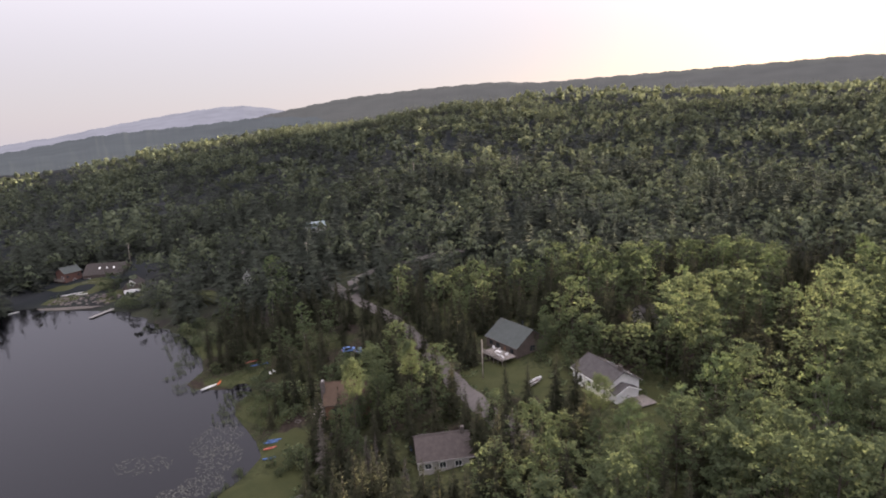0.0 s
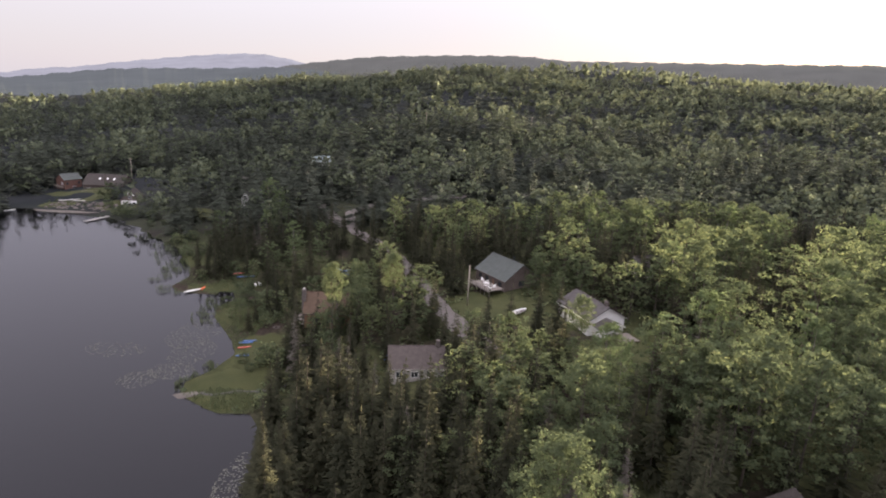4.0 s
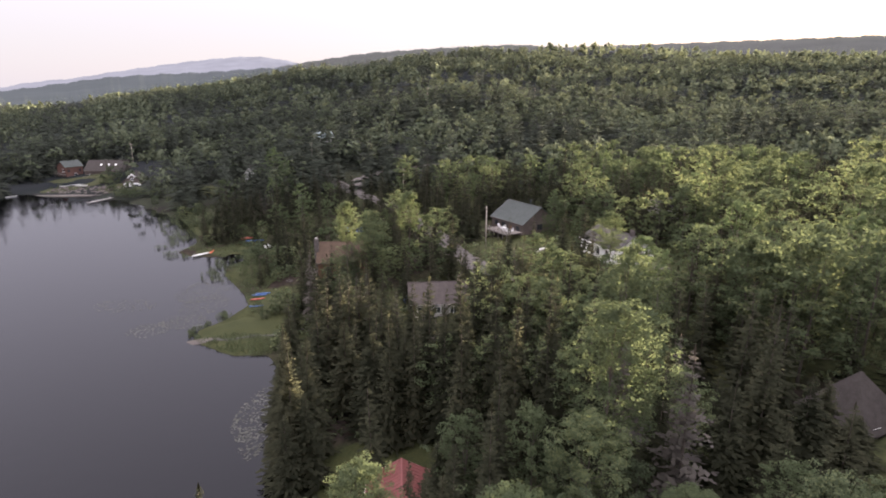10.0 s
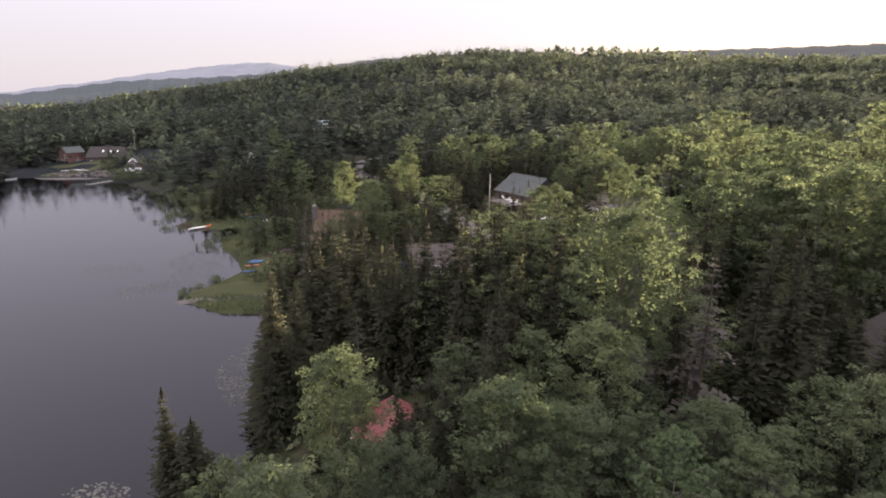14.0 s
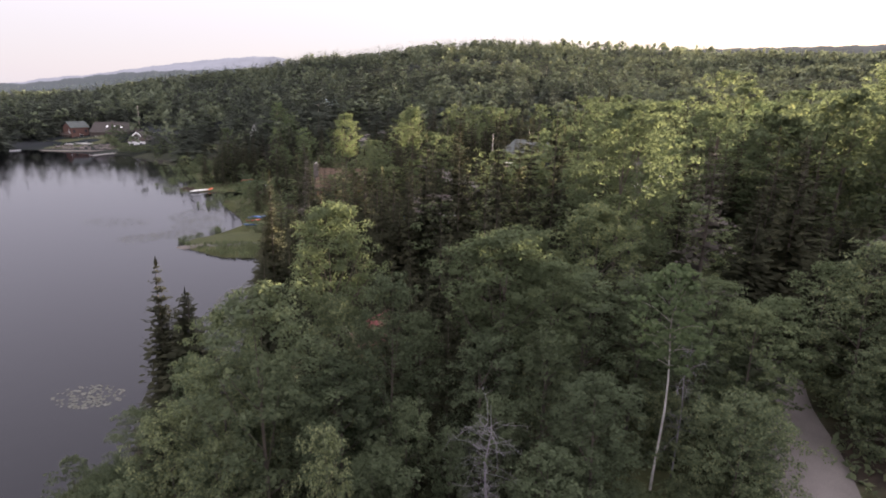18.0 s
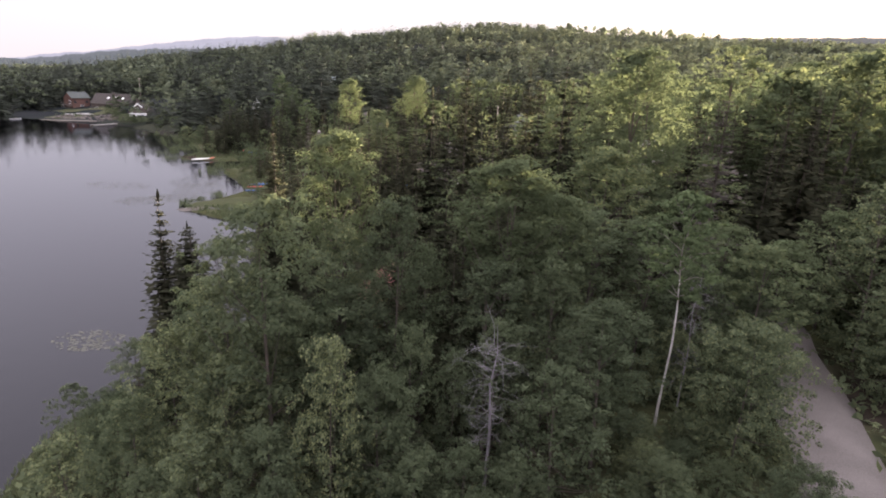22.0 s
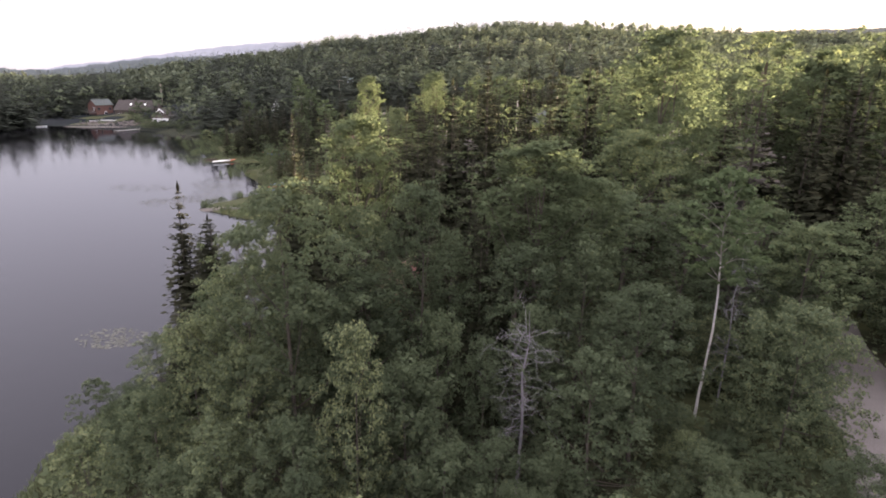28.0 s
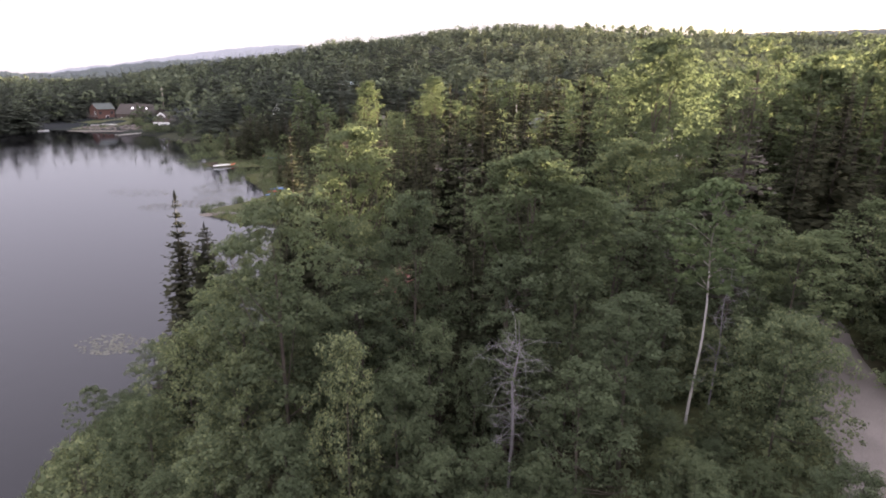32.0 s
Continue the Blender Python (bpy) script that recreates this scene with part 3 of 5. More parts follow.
def stand(group, rows, scale=1.0, label=""):
    """Trees at (x, y, height)."""
    for i, (x, y, h) in enumerate(rows):
        t = (SPRUCE_NEAR if group is SPRUCE_MID and y < 80 else group)[i % 2 if group is SPRUCE_MID and y < 80 else i % len(group)]
        k = (h + 0.15 - float(knoll(x, y))) / 15
        place_tree(t, USED, x, y, k * scale * (0.94 + 0.12 * ((i * 0.618) % 1)), k, 67.0 * i, label=label)


def tops(group, width, rows, label="", low=None, low_width=8.0):
    """Trees at (x, y) with the height of their tops over the lake and the radius of their crowns; squat ones use another form."""
    for i, (x, y, z, r) in enumerate(rows):
        h = z - gz(x, y) + 0.15
        squat = low and h / r < 2.6
        if group is SPRUCE_MID and y < 80:
            place_tree(SPRUCE_NEAR[i % 2], USED, x, y, r / 3.0, h / 15, 67.0 * i, label=label)
            continue
        place_tree(low[i % len(low)] if squat else group[i % len(group)], USED, x, y, r / (low_width if squat else width), h / 15, 67.0 * i, label=label)


tops([BIG_MAPLE], 3.5, [(16.2, 53.4, 27.4, 5.3)], "tall broad maple with a wide sunlit crown")
tops(ROUND_MAPLE, 2.2, [(-5.0, 38.0, 21.2, 2.65)], "tall maple with a rounded light green top")
tops(ROUND_MAPLE[1:], 2.2, [(5.2, 36.3, 20.2, 3.3)])
tops(TALL_MAPLE, 2.6, [(12.9, 46.4, 20.4, 3.4), (20.6, 43.0, 16.0, 2.8), (8.6, 38.2, 18.2, 2.7)])
tops(TALL_BUSHY, 2.9, [(-6.6, 29.6, 19.0, 3.5), (-0.9, 33.6, 18.5, 2.4), (-4.2, 34.4, 16.8, 2.3), (-3.4, 32.0, 14.1, 3.2), (10.2, 30.4, 14.6, 2.6), (4.5, 32.8, 15.6, 2.8), (11.0, 39.9, 16.9, 3.4), (-9.6, 30.8, 14.6, 2.8)])
tops(MAPLE_NEAR, 3.6, [
                       (21.0, 37.6, 16.2, 2.7), (14.6, 40.0, 16.8, 2.7), (23.4, 40.2, 15.8, 2.7), (29.6, 45.6, 17.0, 2.8), (-11.3, 36.0, 15.2, 2.8),
                       (35.5, 40.0, 20.0, 4.0), (24.7, 58.3, 19.0, 4.0)])
tops(BUSHY_NEAR, 4.6, [(-8.2, 27.8, 12.0, 2.6), (-2.7, 25.7, 14.0, 2.1), (-0.6, 27.4, 11.5, 2.4), (2.7, 29.2, 12.1, 1.3), (7.5, 26.8, 12.8, 2.8),
                       (17.4, 30.4, 13.7, 3.5), (17.9, 24.8, 9.6, 2.1), (-13.2, 27.8, 9.0, 2.5), (-12.0, 30.4, 11.8, 2.9), (-5.4, 25.2, 9.8, 2.5),
                       (-4.2, 22.8, 9.1, 1.7), (1.2, 25.4, 8.8, 2.2), (4.4, 23.6, 7.9, 2.0), (8.8, 23.2, 7.8, 2.2), (12.6, 26.8, 8.2, 1.9), (13.2, 24.2, 7.9, 2.1),
                       (4.8, 30.2, 13.4, 2.1), (0.6, 30.2, 12.8, 2.1), (0.6, 36.6, 15.2, 2.6), (7.8, 33.6, 15.8, 2.6), (17.0, 37.4, 14.6, 2.5),
                       (15.8, 36.4, 10.6, 2.0), (-17.0, 32.6, 6.3, 2.4), (-18.3, 37.6, 7.2, 2.2), (-15.4, 39.6, 10.2, 2.4), (-8.6, 25.2, 9.2, 2.7), (-10.8, 25.4, 7.0, 2.2),
                       (23.2, 45.5, 13.5, 2.4), (19.6, 33.6, 10.4, 2.0), (10.6, 34.6, 12.0, 2.2), (-7.8, 33.6, 13.5, 2.6), (-1.0, 29.6, 10.8, 2.0), (3.3, 25.5, 9.2, 1.7), (5.7, 25.2, 8.9, 1.5), (21.4, 38.6, 12.6, 2.1), (22.4, 41.6, 13.8, 2.3), (20.2, 35.2, 10.2, 1.5), (12.7, 31.2, 7.9, 1.2), (15.3, 31.4, 8.0, 1.2), (14.2, 29.2, 7.7, 1.2), (12.2, 28.8, 7.8, 1.3), (15.8, 28.0, 7.5, 1.2)], low=WIDE_BUSH)
tops(SPRUCE_NEAR, 3.0, [(4.5, 44.5, 22.3, 2.5), (1.5, 40.3, 20.4, 2.2), (2.1, 71.0, 27.2, 3.3), (2.4, 64.0, 24.0, 2.8), (6.6, 70.0, 25.0, 3.0), (-1.8, 73.5, 23.4, 2.9), (10.4, 72.0, 25.6, 3.0), (13.6, 69.4, 24.8, 3.0), (8.3, 62.7, 25.7, 2.8), (11.9, 63.2, 28.0, 2.7), (16.6, 63.0, 28.4, 2.7), (5.7, 53.0, 22.6, 2.6),
                        (31.6, 55.0, 25.1, 3.4), (36.8, 56.0, 19.5, 3.0), (40.6, 59.2, 17.5, 3.0), (27.4, 52.5, 21.0, 3.0), (34.5, 47.0, 21.5, 3.2), (30.8, 49.0, 18.5, 2.8), (42.8, 57.0, 14.5, 2.8), (2.4, 35.6, 16.2, 1.9), (-5.5, 41.0, 17.0, 2.1), (14.0, 44.0, 17.5, 2.1), (21.5, 54.0, 24.0, 2.6), (-0.6, 42.2, 18.2, 2.2), (-7.6, 43.0, 16.8, 2.2), (-2.1, 44.7, 17.0, 2.1)])
tops(THIN_SPRUCE, 2.3, [(-18.4, 42.0, 16.2, 2.3), (-16.3, 41.6, 14.2, 3.7), (-18.6, 44.4, 11.5, 1.8)])
tops(ROUND_MAPLE, 2.2, [(-21.2, 121.4, 23.6, 2.5), (-8.9, 127.7, 24.6, 2.9), (28.3, 102.5, 26.0, 2.5)], "tall maple with a sunlit yellow-green top")
tops(BIRCH_MID, 3.3, [(-71.4, 236.6, 23.4, 4.2), (-66.0, 232.0, 19.0, 3.4)])
tops(MAPLE_MID, 4.3, [(15.0, 84.2, 25.0, 4.3), (44.5, 83.6, 26.6, 5.6), (59.4, 138.9, 34.3, 6.5), (90.5, 131.1, 36.2, 7.0), (23.6, 74.5, 27.5, 4.6)], "broad maple with a sunlit rounded crown")
stand(BUSHY_NEAR, [(-2.0, 49.0, 6.0), (-6.0, 49.4, 5.0), (-1.6, 46.5, 9.5), (-4.4, 45.6, 9.0), (-6.4, 47.0, 8.0), (-8.2, 45.0, 6.0), (-4.6, 49.6, 4.2), (-0.2, 50.1, 6.0), (-7.9, 51.4, 4.5), (28.6, 35.5, 9.0), (29.4, 40.5, 12.5), (32.0, 37.5, 12.0), (33.5, 33.0, 8.0), (29.5, 29.5, 5.0), (20.6, 22.6, 4.2)], 1.1)
stand(BUSHY_NEAR, [(-10.6, 46.5, 6.5), (-14.0, 46.2, 4.5), (-12.4, 49.5, 3.6), (-15.6, 50.0, 2.6)], 1.2)
stand(MAPLE_NEAR, [(9.3, 53.5, 13.5), (2.4, 56.5, 12.0)], 1.15)
stand(MAPLE_MID, [(19.3, 68.8, 13.5), (24.6, 67.7, 14.6), (18.8, 76.6, 14.4), (25.1, 80.3, 15.4), (26.6, 90.9, 11.0), (19.8, 89.1, 13.4), (43.2, 81.0, 16.7), (7.5, 90.0, 15.4), (15.7, 100.6, 16.0), (21.6, 102.8, 11.0), (11.7, 83.7, 15.3),
                  (0.8, 72.5, 12.9), (6.4, 72.0, 12.5), (13.0, 68.9, 12.9), (45.2, 75.1, 18.2), (45.9, 72.9, 19.7), (-14.1, 154.9, 14.6),
                  (-28.8, 154.0, 7.5), (-24.5, 123.1, 9.3), (-2.0, 140.8, 11.9), (59.5, 129.9, 21.1), (75.2, 109.6, 23.1), (57.0, 104.2, 19.6),
                  (50.7, 80.0, 19.1), (41.6, 80.0, 18.3), (53.0, 72.2, 20.2), (10.5, 207.4, 13.8), (-16.2, 135.0, 9.6), (13.8, 77.8, 16.8),
                  (-20.5, 114.2, 8.9), (-48.9, 140.8, 6.4), (-72.7, 246.4, 12.7), (-21.0, 130.4, 8.0), (-17.6, 137.6, 10.0), (-20.5, 148.0, 12.0), (-27.0, 148.5, 11.0), (-22.6, 126.0, 8.6), (-9.0, 128.0, 9.5), (-13.0, 125.0, 9.0), (9.6, 118.0, 9.5), (27.0, 152.6, 9.5), (24.6, 147.2, 6.0), (29.0, 158.0, 9.0), (-23.6, 131.8, 9.2), (-28.6, 132.2, 4.6), (-20.2, 133.0, 11.0), (-18.2, 140.0, 11.5), (-19.6, 146.0, 12.5)], 1.12)
stand(SPRUCE_MID, [(-17.2, 60.2, 11.5), (-18.4, 64.4, 12.5), (-15.6, 63.0, 12.0), (-19.2, 68.4, 12.2), (-16.6, 68.6, 13.2), (-21.2, 73.2, 12.4), (-18.2, 74.6, 13.6), (-22.6, 78.2, 11.8), (8.8, 100.9, 16.0), (12.8, 88.7, 18.6), (17.7, 82.6, 18.9), (-26.3, 94.0, 13.0), (-20.8, 91.5, 14.0),
                   (-9.8, 87.0, 15.5), (-5.1, 90.2, 15.5), (-19.3, 85.3, 14.1), (-14.0, 79.4, 14.3), (-9.3, 74.2, 15.3),
                   (-5.0, 72.8, 14.9), (-0.9, 74.9, 13.7), (-7.5, 96.3, 7.6), (-4.1, 94.7, 8.4), (-0.6, 96.4, 7.6), (2.6, 95.1, 8.4), (-10.4, 97.8, 8.2), (5.4, 96.9, 7.8), (-25.2, 86.7, 10.2), (-21.0, 81.1, 10.1), (2.2, 84.9, 16.5), (-57.1, 191.8, 14.2),
                   (-48.6, 183.8, 8.1), (-44.8, 135.3, 7.4), (9.4, 123.0, 6.4), (0.5, 133.4, 4.9),
                   (-2.2, 87.6, 15.8), (4.6, 87.4, 16.4), (-7.2, 84.6, 16.0), (-3.0, 82.4, 15.4), (6.9, 84.0, 16.0), (-17.9, 99.8, 13.6), (-16.2, 96.4, 14.4), (-19.6, 103.4, 12.6), (-14.2, 92.4, 14.2), (-12.6, 101.0, 11.4)], 1.25)
tops(SPRUCE_MID, 2.4, [(-8.6, 91.0, 15.8, 2.7), (-5.6, 91.6, 15.4, 2.6), (-2.8, 91.0, 16.0, 2.7), (0.2, 91.6, 15.5, 2.6), (3.0, 91.0, 16.0, 2.7), (5.8, 92.0, 15.4, 2.6), (10.4, 86.4, 24.2, 3.0), (14.8, 87.2, 24.6, 3.0), (17.4, 85.6, 23.8, 2.8), (8.2, 88.6, 23.6, 2.8), (-3.5, 71.0, 20.2, 2.8), (0.2, 70.2, 20.8, 2.8), (3.2, 72.0, 20.4, 2.8), (-6.6, 70.4, 19.6, 2.7),
                       (-18.6, 89.0, 18.4, 2.9), (-15.4, 90.4, 19.2, 3.0), (-12.2, 90.8, 19.4, 2.9), (-20.6, 92.4, 17.4, 2.6), (-17.0, 92.6, 18.8, 2.9), (-13.8, 93.4, 19.0, 2.9), (7.0, 88.8, 24.2, 3.0), (11.9, 89.6, 24.8, 3.0), (-17.6, 64.2, 19.6, 2.9), (-20.0, 70.8, 17.5, 2.7), (-1.0, 52.2, 10.6, 2.4), (-0.2, 56.2, 11.2, 2.4), (0.6, 49.8, 12.0, 2.4), (1.6, 53.4, 13.0, 2.5)])
stand(DRY_MID, [(22.2, 50.0, 19.0)], 1.3, "tall grey dead larch with a haze of bare twigs")
stand(DRY_MID, [(-15.3, 108.7, 10.8), (26.7, 64.1, 13.4), (-65.5, 200.6, 10.5), (-21.8, 130.0, 10.4), (-17.5, 110.5, 10.0), (-65.0, 205.0, 12.0)])

# ---- the woods round them ----
CLEAR = [(-39.7, 109.3, 10, 14), (-40.5, 128.8, 8, 14), (-52.3, 148.5, 8, 16), (-66.0, 164.4, 14, 6), (-106.9, 251.2, 16, 10), (-173.8, 265.5, 26, 22), (-180.5, 292.2, 22, 10), (-160.4, 306.6, 16, 9), (-149.0, 262.6, 16, 20),
         (-2.2, 107.3, 7.5, 12), (-27.0, 137.6, 8, 8), (18.5, 157.0, 12, 14), (35.8, 128.3, 11, 13), (16.5, 140.6, 12, 11), (-2.4, 55.8, 6, 6),
         (-13.1, 66.0, 8, 7), (-6.5, 65.0, 9.5, 5.0), (47.1, 60.7, 8, 8), (33.5, 114.5, 7, 9), (42.0, 55.5, 8, 9), (21.0, 132.0, 7, 8), (38.0, 113.0, 10, 11), (47.2, 116.5, 10, 12), (-31.4, 155.7, 10, 6), (-29.0, 172.0, 9, 9), (-89.5, 205.9, 8, 16)]


def near_way(x, y, line, width):
    for (ax, ay), (bx, by) in zip(line, line[1:]):
        dx, dy = bx - ax, by - ay
        k = min(1, max(0, ((x - ax) * dx + (y - ay) * dy) / (dx * dx + dy * dy)))
        if math.hypot(x - ax - k * dx, y - ay - k * dy) < width:
            return True
    return False


def open_ground(x, y):
    return any(((x - cx) / rx) ** 2 + ((y - cy) / ry) ** 2 < 1 for cx, cy, rx, ry in CLEAR) or near_way(x, y, ROAD, 3.0 if 118 < y < 160 or 192 < y < 235 or y < 42 else 1.6) or near_way(x, y, DRIVE, 1.5)


def woods_near():
    rng = random.Random(5)
    taken = [(o.matrix_basis.translation.x, o.matrix_basis.translation.y) for o in scene.objects if o.parent is None and o.type == "EMPTY"]
    made = 0
    for _ in range(12000):
        x, y = rng.uniform(-150, 150), rng.uniform(20, 215)
        if abs(math.degrees(math.atan2(x, y + 8))) > 44 or open_ground(x, y):
            continue
        d = float(shore_distance(x, y))
        mix = float(waves(x, y, 55, 0.7)) + rng.uniform(-0.5, 0.5) + (0.25 if x > 25 else -0.25)
        if -25 < x < 12 and 56 < y < 104:
            mix -= 0.8
        gap = 4.9 if mix > 0.05 and y > 60 else 3.3
        if d < 2.5 or any((x - a) ** 2 + (y - b) ** 2 < gap ** 2 for a, b in taken):
            continue
        taken.append((x, y))
        tall = rng.uniform(9, 15.5) + (2.5 if x > 35 else 0)
        if y < 58:
            tall *= 0.60 if x < 25 else 0.85
        if d < 9:
            tall *= 0.72
        if mix > 0.05:
            kind = (MAPLE_FAR if y > 105 else MAPLE_MID) if rng.random() < 0.75 else BIRCH_MID
        elif mix > -0.9 or rng.random() < 0.85:
            kind = SPRUCE_MID
        else:
            kind = DRY_MID
        if y < 54 and x < 40:
            if -13 < x < 19 and 22 < y < 44 and rng.random() < 0.6:
                continue
            kind = FILL_NEAR if rng.random() < 0.7 or y < 36 else SPRUCE_MID
            tall = min(tall, 8.5) - float(knoll(x, y))
        t = kind[rng.randrange(len(kind))]
        wide, turn, lean = tall / 15 * rng.uniform(0.85, 1.15), rng.uniform(0, 360), (rng.uniform(-3, 3), rng.uniform(-3, 3))
        if ((x + 15.5) / 5) ** 2 + ((y - 57) / 8.5) ** 2 > 1:
            place_tree(t, USED, x, y, wide, tall / 15, turn, lean)
        made += 1
        if made > 760:
            break


woods_near()


def far_templates(seed, leaves, leaf, arms):
    """Small leafy trees of unit height, as arrays of blades: broadleaf, then conifer."""
    rng = np.random.default_rng(seed)
    broad, cone = [], []
    for i in range(5):
        c, a, b, n = broadleaf_crown(rng, 1.0, 0.34, 0.15 if leaves > 50 else 0.0, 12, leaves, leaf)
        broad.append((c, a, b, n))
        c, a, b, n = conifer_crown(rng, 15, 3.0, 0.4, arms, 8, 1)
        cone.append((c / 15, a / 15 * 1.2, b / 15 * (1.3 + 6.0 / arms), n))
    return broad, cone


def far_woods(name, seed, low, high, spacing, leaves, leaf, arms, tall, az=(-47, 46)):
    rng = np.random.default_rng(seed)
    area = 0.5 * radians(az[1] - az[0]) * (high ** 2 - low ** 2)
    n = int(area / spacing ** 2)
    r = np.sqrt(rng.uniform(low ** 2, high ** 2, n))
    an = np.radians(rng.uniform(*az, n))
    x, y = r * np.sin(an), r * np.cos(an)
    ok = shore_distance(x, y) > 3
    for cx, cy, rx, ry in CLEAR:
        ok &= ((x - cx) / rx) ** 2 + ((y - cy) / ry) ** 2 > 1
    ok &= ~((y < 215) & (np.abs(x) < 150)) if low < 300 else True
    ok &= np.array([not (near_way(p, q, ROAD, 3.2 if q < 232 else 0.8) or near_way(p, q, DRIVE, 0.8)) if q < 420 else True for p, q in zip(x, y)])
    x, y = x[ok], y[ok]
    z = ground_height(x, y) - 0.2
    broad, cone = far_templates(seed, leaves, leaf, arms)
    mix = waves(x, y, 130, 0.3) + rng.uniform(-0.9, 0.9, len(x)) - np.where(x < -0.1 * y, 0.36, 0.16)
    for kind, group, mat, sel in (("broadleaf", broad, HAZED_LEAF, mix > 0), ("conifer", cone, HAZED_NEEDLE, mix <= 0)):
        idx = np.nonzero(sel)[0]
        which = rng.integers(0, len(group), len(idx))
        C, A, B, N = [], [], [], []
        for k, (c, a, b, n) in enumerate(group):
            me = idx[which == k]
            h = (tall * rng.uniform(0.7, 1.2, len(me)) * (0.92 if kind == "broadleaf" else 1.2))[:, None, None]
            t = rng.uniform(0, 2 * np.pi, len(me))
            R = np.zeros((len(me), 3, 3))
            R[:, 0, 0], R[:, 0, 1], R[:, 1, 0], R[:, 1, 1], R[:, 2, 2] = np.cos(t), -np.sin(t), np.sin(t), np.cos(t), 1
            at = np.stack([x[me], y[me], z[me]], -1)[:, None, :]
            wide = rng.uniform(0.85, 1.25, len(me))[:, None, None] * [1, 1, 0] + [0, 0, 1]
            C.append((np.einsum("nij,kj->nki", R, c) * h * wide + at).reshape(-1, 3))
            A.append((np.einsum("nij,kj->nki", R, a) * h).reshape(-1, 3))
            B.append((np.einsum("nij,kj->nki", R, b) * h).reshape(-1, 3))
            N.append(np.einsum("nij,kj->nki", R, n).reshape(-1, 3))
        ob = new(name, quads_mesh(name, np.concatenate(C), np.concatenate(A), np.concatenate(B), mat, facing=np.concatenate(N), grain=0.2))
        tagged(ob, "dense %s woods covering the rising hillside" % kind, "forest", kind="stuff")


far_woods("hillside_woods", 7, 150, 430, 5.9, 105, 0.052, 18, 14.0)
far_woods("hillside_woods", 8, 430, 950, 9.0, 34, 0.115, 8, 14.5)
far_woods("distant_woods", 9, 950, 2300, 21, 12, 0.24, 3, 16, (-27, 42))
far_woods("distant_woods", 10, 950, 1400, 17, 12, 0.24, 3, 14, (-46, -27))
# ---- houses ----
def box_bm(bm, x0, y0, z0, x1, y1, z1):
    vs = [bm.verts.new(p) for p in ((x0, y0, z0), (x1, y0, z0), (x1, y1, z0), (x0, y1, z0), (x0, y0, z1), (x1, y0, z1), (x1, y1, z1), (x0, y1, z1))]
    for q in ((3, 2, 1, 0), (4, 5, 6, 7), (0, 1, 5, 4), (1, 2, 6, 5), (2, 3, 7, 6), (3, 0, 4, 7)):
        bm.faces.new([vs[i] for i in q])


def part(name, bm, mat, parent, label="", smooth=False):
    me = bpy.data.meshes.new(name)
    bm.to_mesh(me)
    bm.free()
    me.materials.append(mat)
    if smooth:
        me.shade_smooth()
    ob = new(name, me)
    ob.parent = parent
    if label:
        ob["label"] = label
    return ob


def box(name, parent, mat, lo, hi, label="", bevel=0.0):
    bm = bmesh.new()
    box_bm(bm, *lo, *hi)
    if bevel:
        bmesh.ops.bevel(bm, geom=bm.edges[:], offset=bevel, segments=1, affect="EDGES")
    return part(name, bm, mat, parent, label)


def prism(name, parent, mat, outline, axis, a, b, label=""):
    """A flat outline, of (u, v) pairs, drawn out along an axis: x gives points (s, u, v), y gives (u, s, v), z gives (u, v, s)."""
    bm = bmesh.new()
    put = {"x": lambda s, u, v: (s, u, v), "y": lambda s, u, v: (u, s, v), "z": lambda s, u, v: (u, v, s)}[axis]
    lo = [bm.verts.new(put(a, *p)) for p in outline]
    hi = [bm.verts.new(put(b, *p)) for p in outline]
    bm.faces.new(lo)
    bm.faces.new(hi[::-1])
    n = len(outline)
    for i in range(n):
        bm.faces.new((lo[(i + 1) % n], lo[i], hi[i], hi[(i + 1) % n]))
    bmesh.ops.recalc_face_normals(bm, faces=bm.faces[:])
    return part(name, bm, mat, parent, label)


SHINGLE_BROWN = mottled("brown_shingles", (0.042, 0.036, 0.034), (0.072, 0.060, 0.056), 1.2, 9.0, 0.9, 0, 0.6, 0.03)
SHINGLE_RUSSET = mottled("russet_shingles", (0.052, 0.036, 0.026), (0.086, 0.060, 0.044), 1.2, 9.0, 0.9, 0, 0.6, 0.03)
SHINGLE_GREY = mottled("grey_shingles", (0.045, 0.041, 0.04), (0.075, 0.069, 0.068), 1.2, 9.0, 0.9, 0, 0.6, 0.03)
SHINGLE_DARK = mottled("dark_shingles", (0.032, 0.028, 0.026), (0.055, 0.048, 0.045), 1.2, 9.0, 0.9, 0, 0.6, 0.03)
GREEN_METAL = mottled("green_metal_roofing", (0.034, 0.041, 0.038), (0.052, 0.060, 0.056), 0.8, 6.0, 0.75, 0.0, 0.1)
RED_METAL = mottled("red_metal_roofing", (0.105, 0.030, 0.028), (0.150, 0.044, 0.040), 0.8, 6.0, 0.7, 0.0, 0.1)
BLUE_METAL = mottled("pale_blue_metal_roofing", (0.25, 0.33, 0.36), (0.36, 0.43, 0.46), 0.8, 6.0, 0.45, 0.2, 0.1)
WHITE_SIDING = mottled("white_siding", (0.46, 0.46, 0.46), (0.60, 0.60, 0.59), 1.0, 8.0, 0.7)
BEIGE_SIDING = mottled("grey_beige_siding", (0.22, 0.21, 0.20), (0.31, 0.295, 0.28), 1.0, 8.0, 0.7)
LOG_BROWN = mottled("brown_stained_logs", (0.10, 0.055, 0.035), (0.18, 0.10, 0.06), 1.0, 12.0, 0.7)
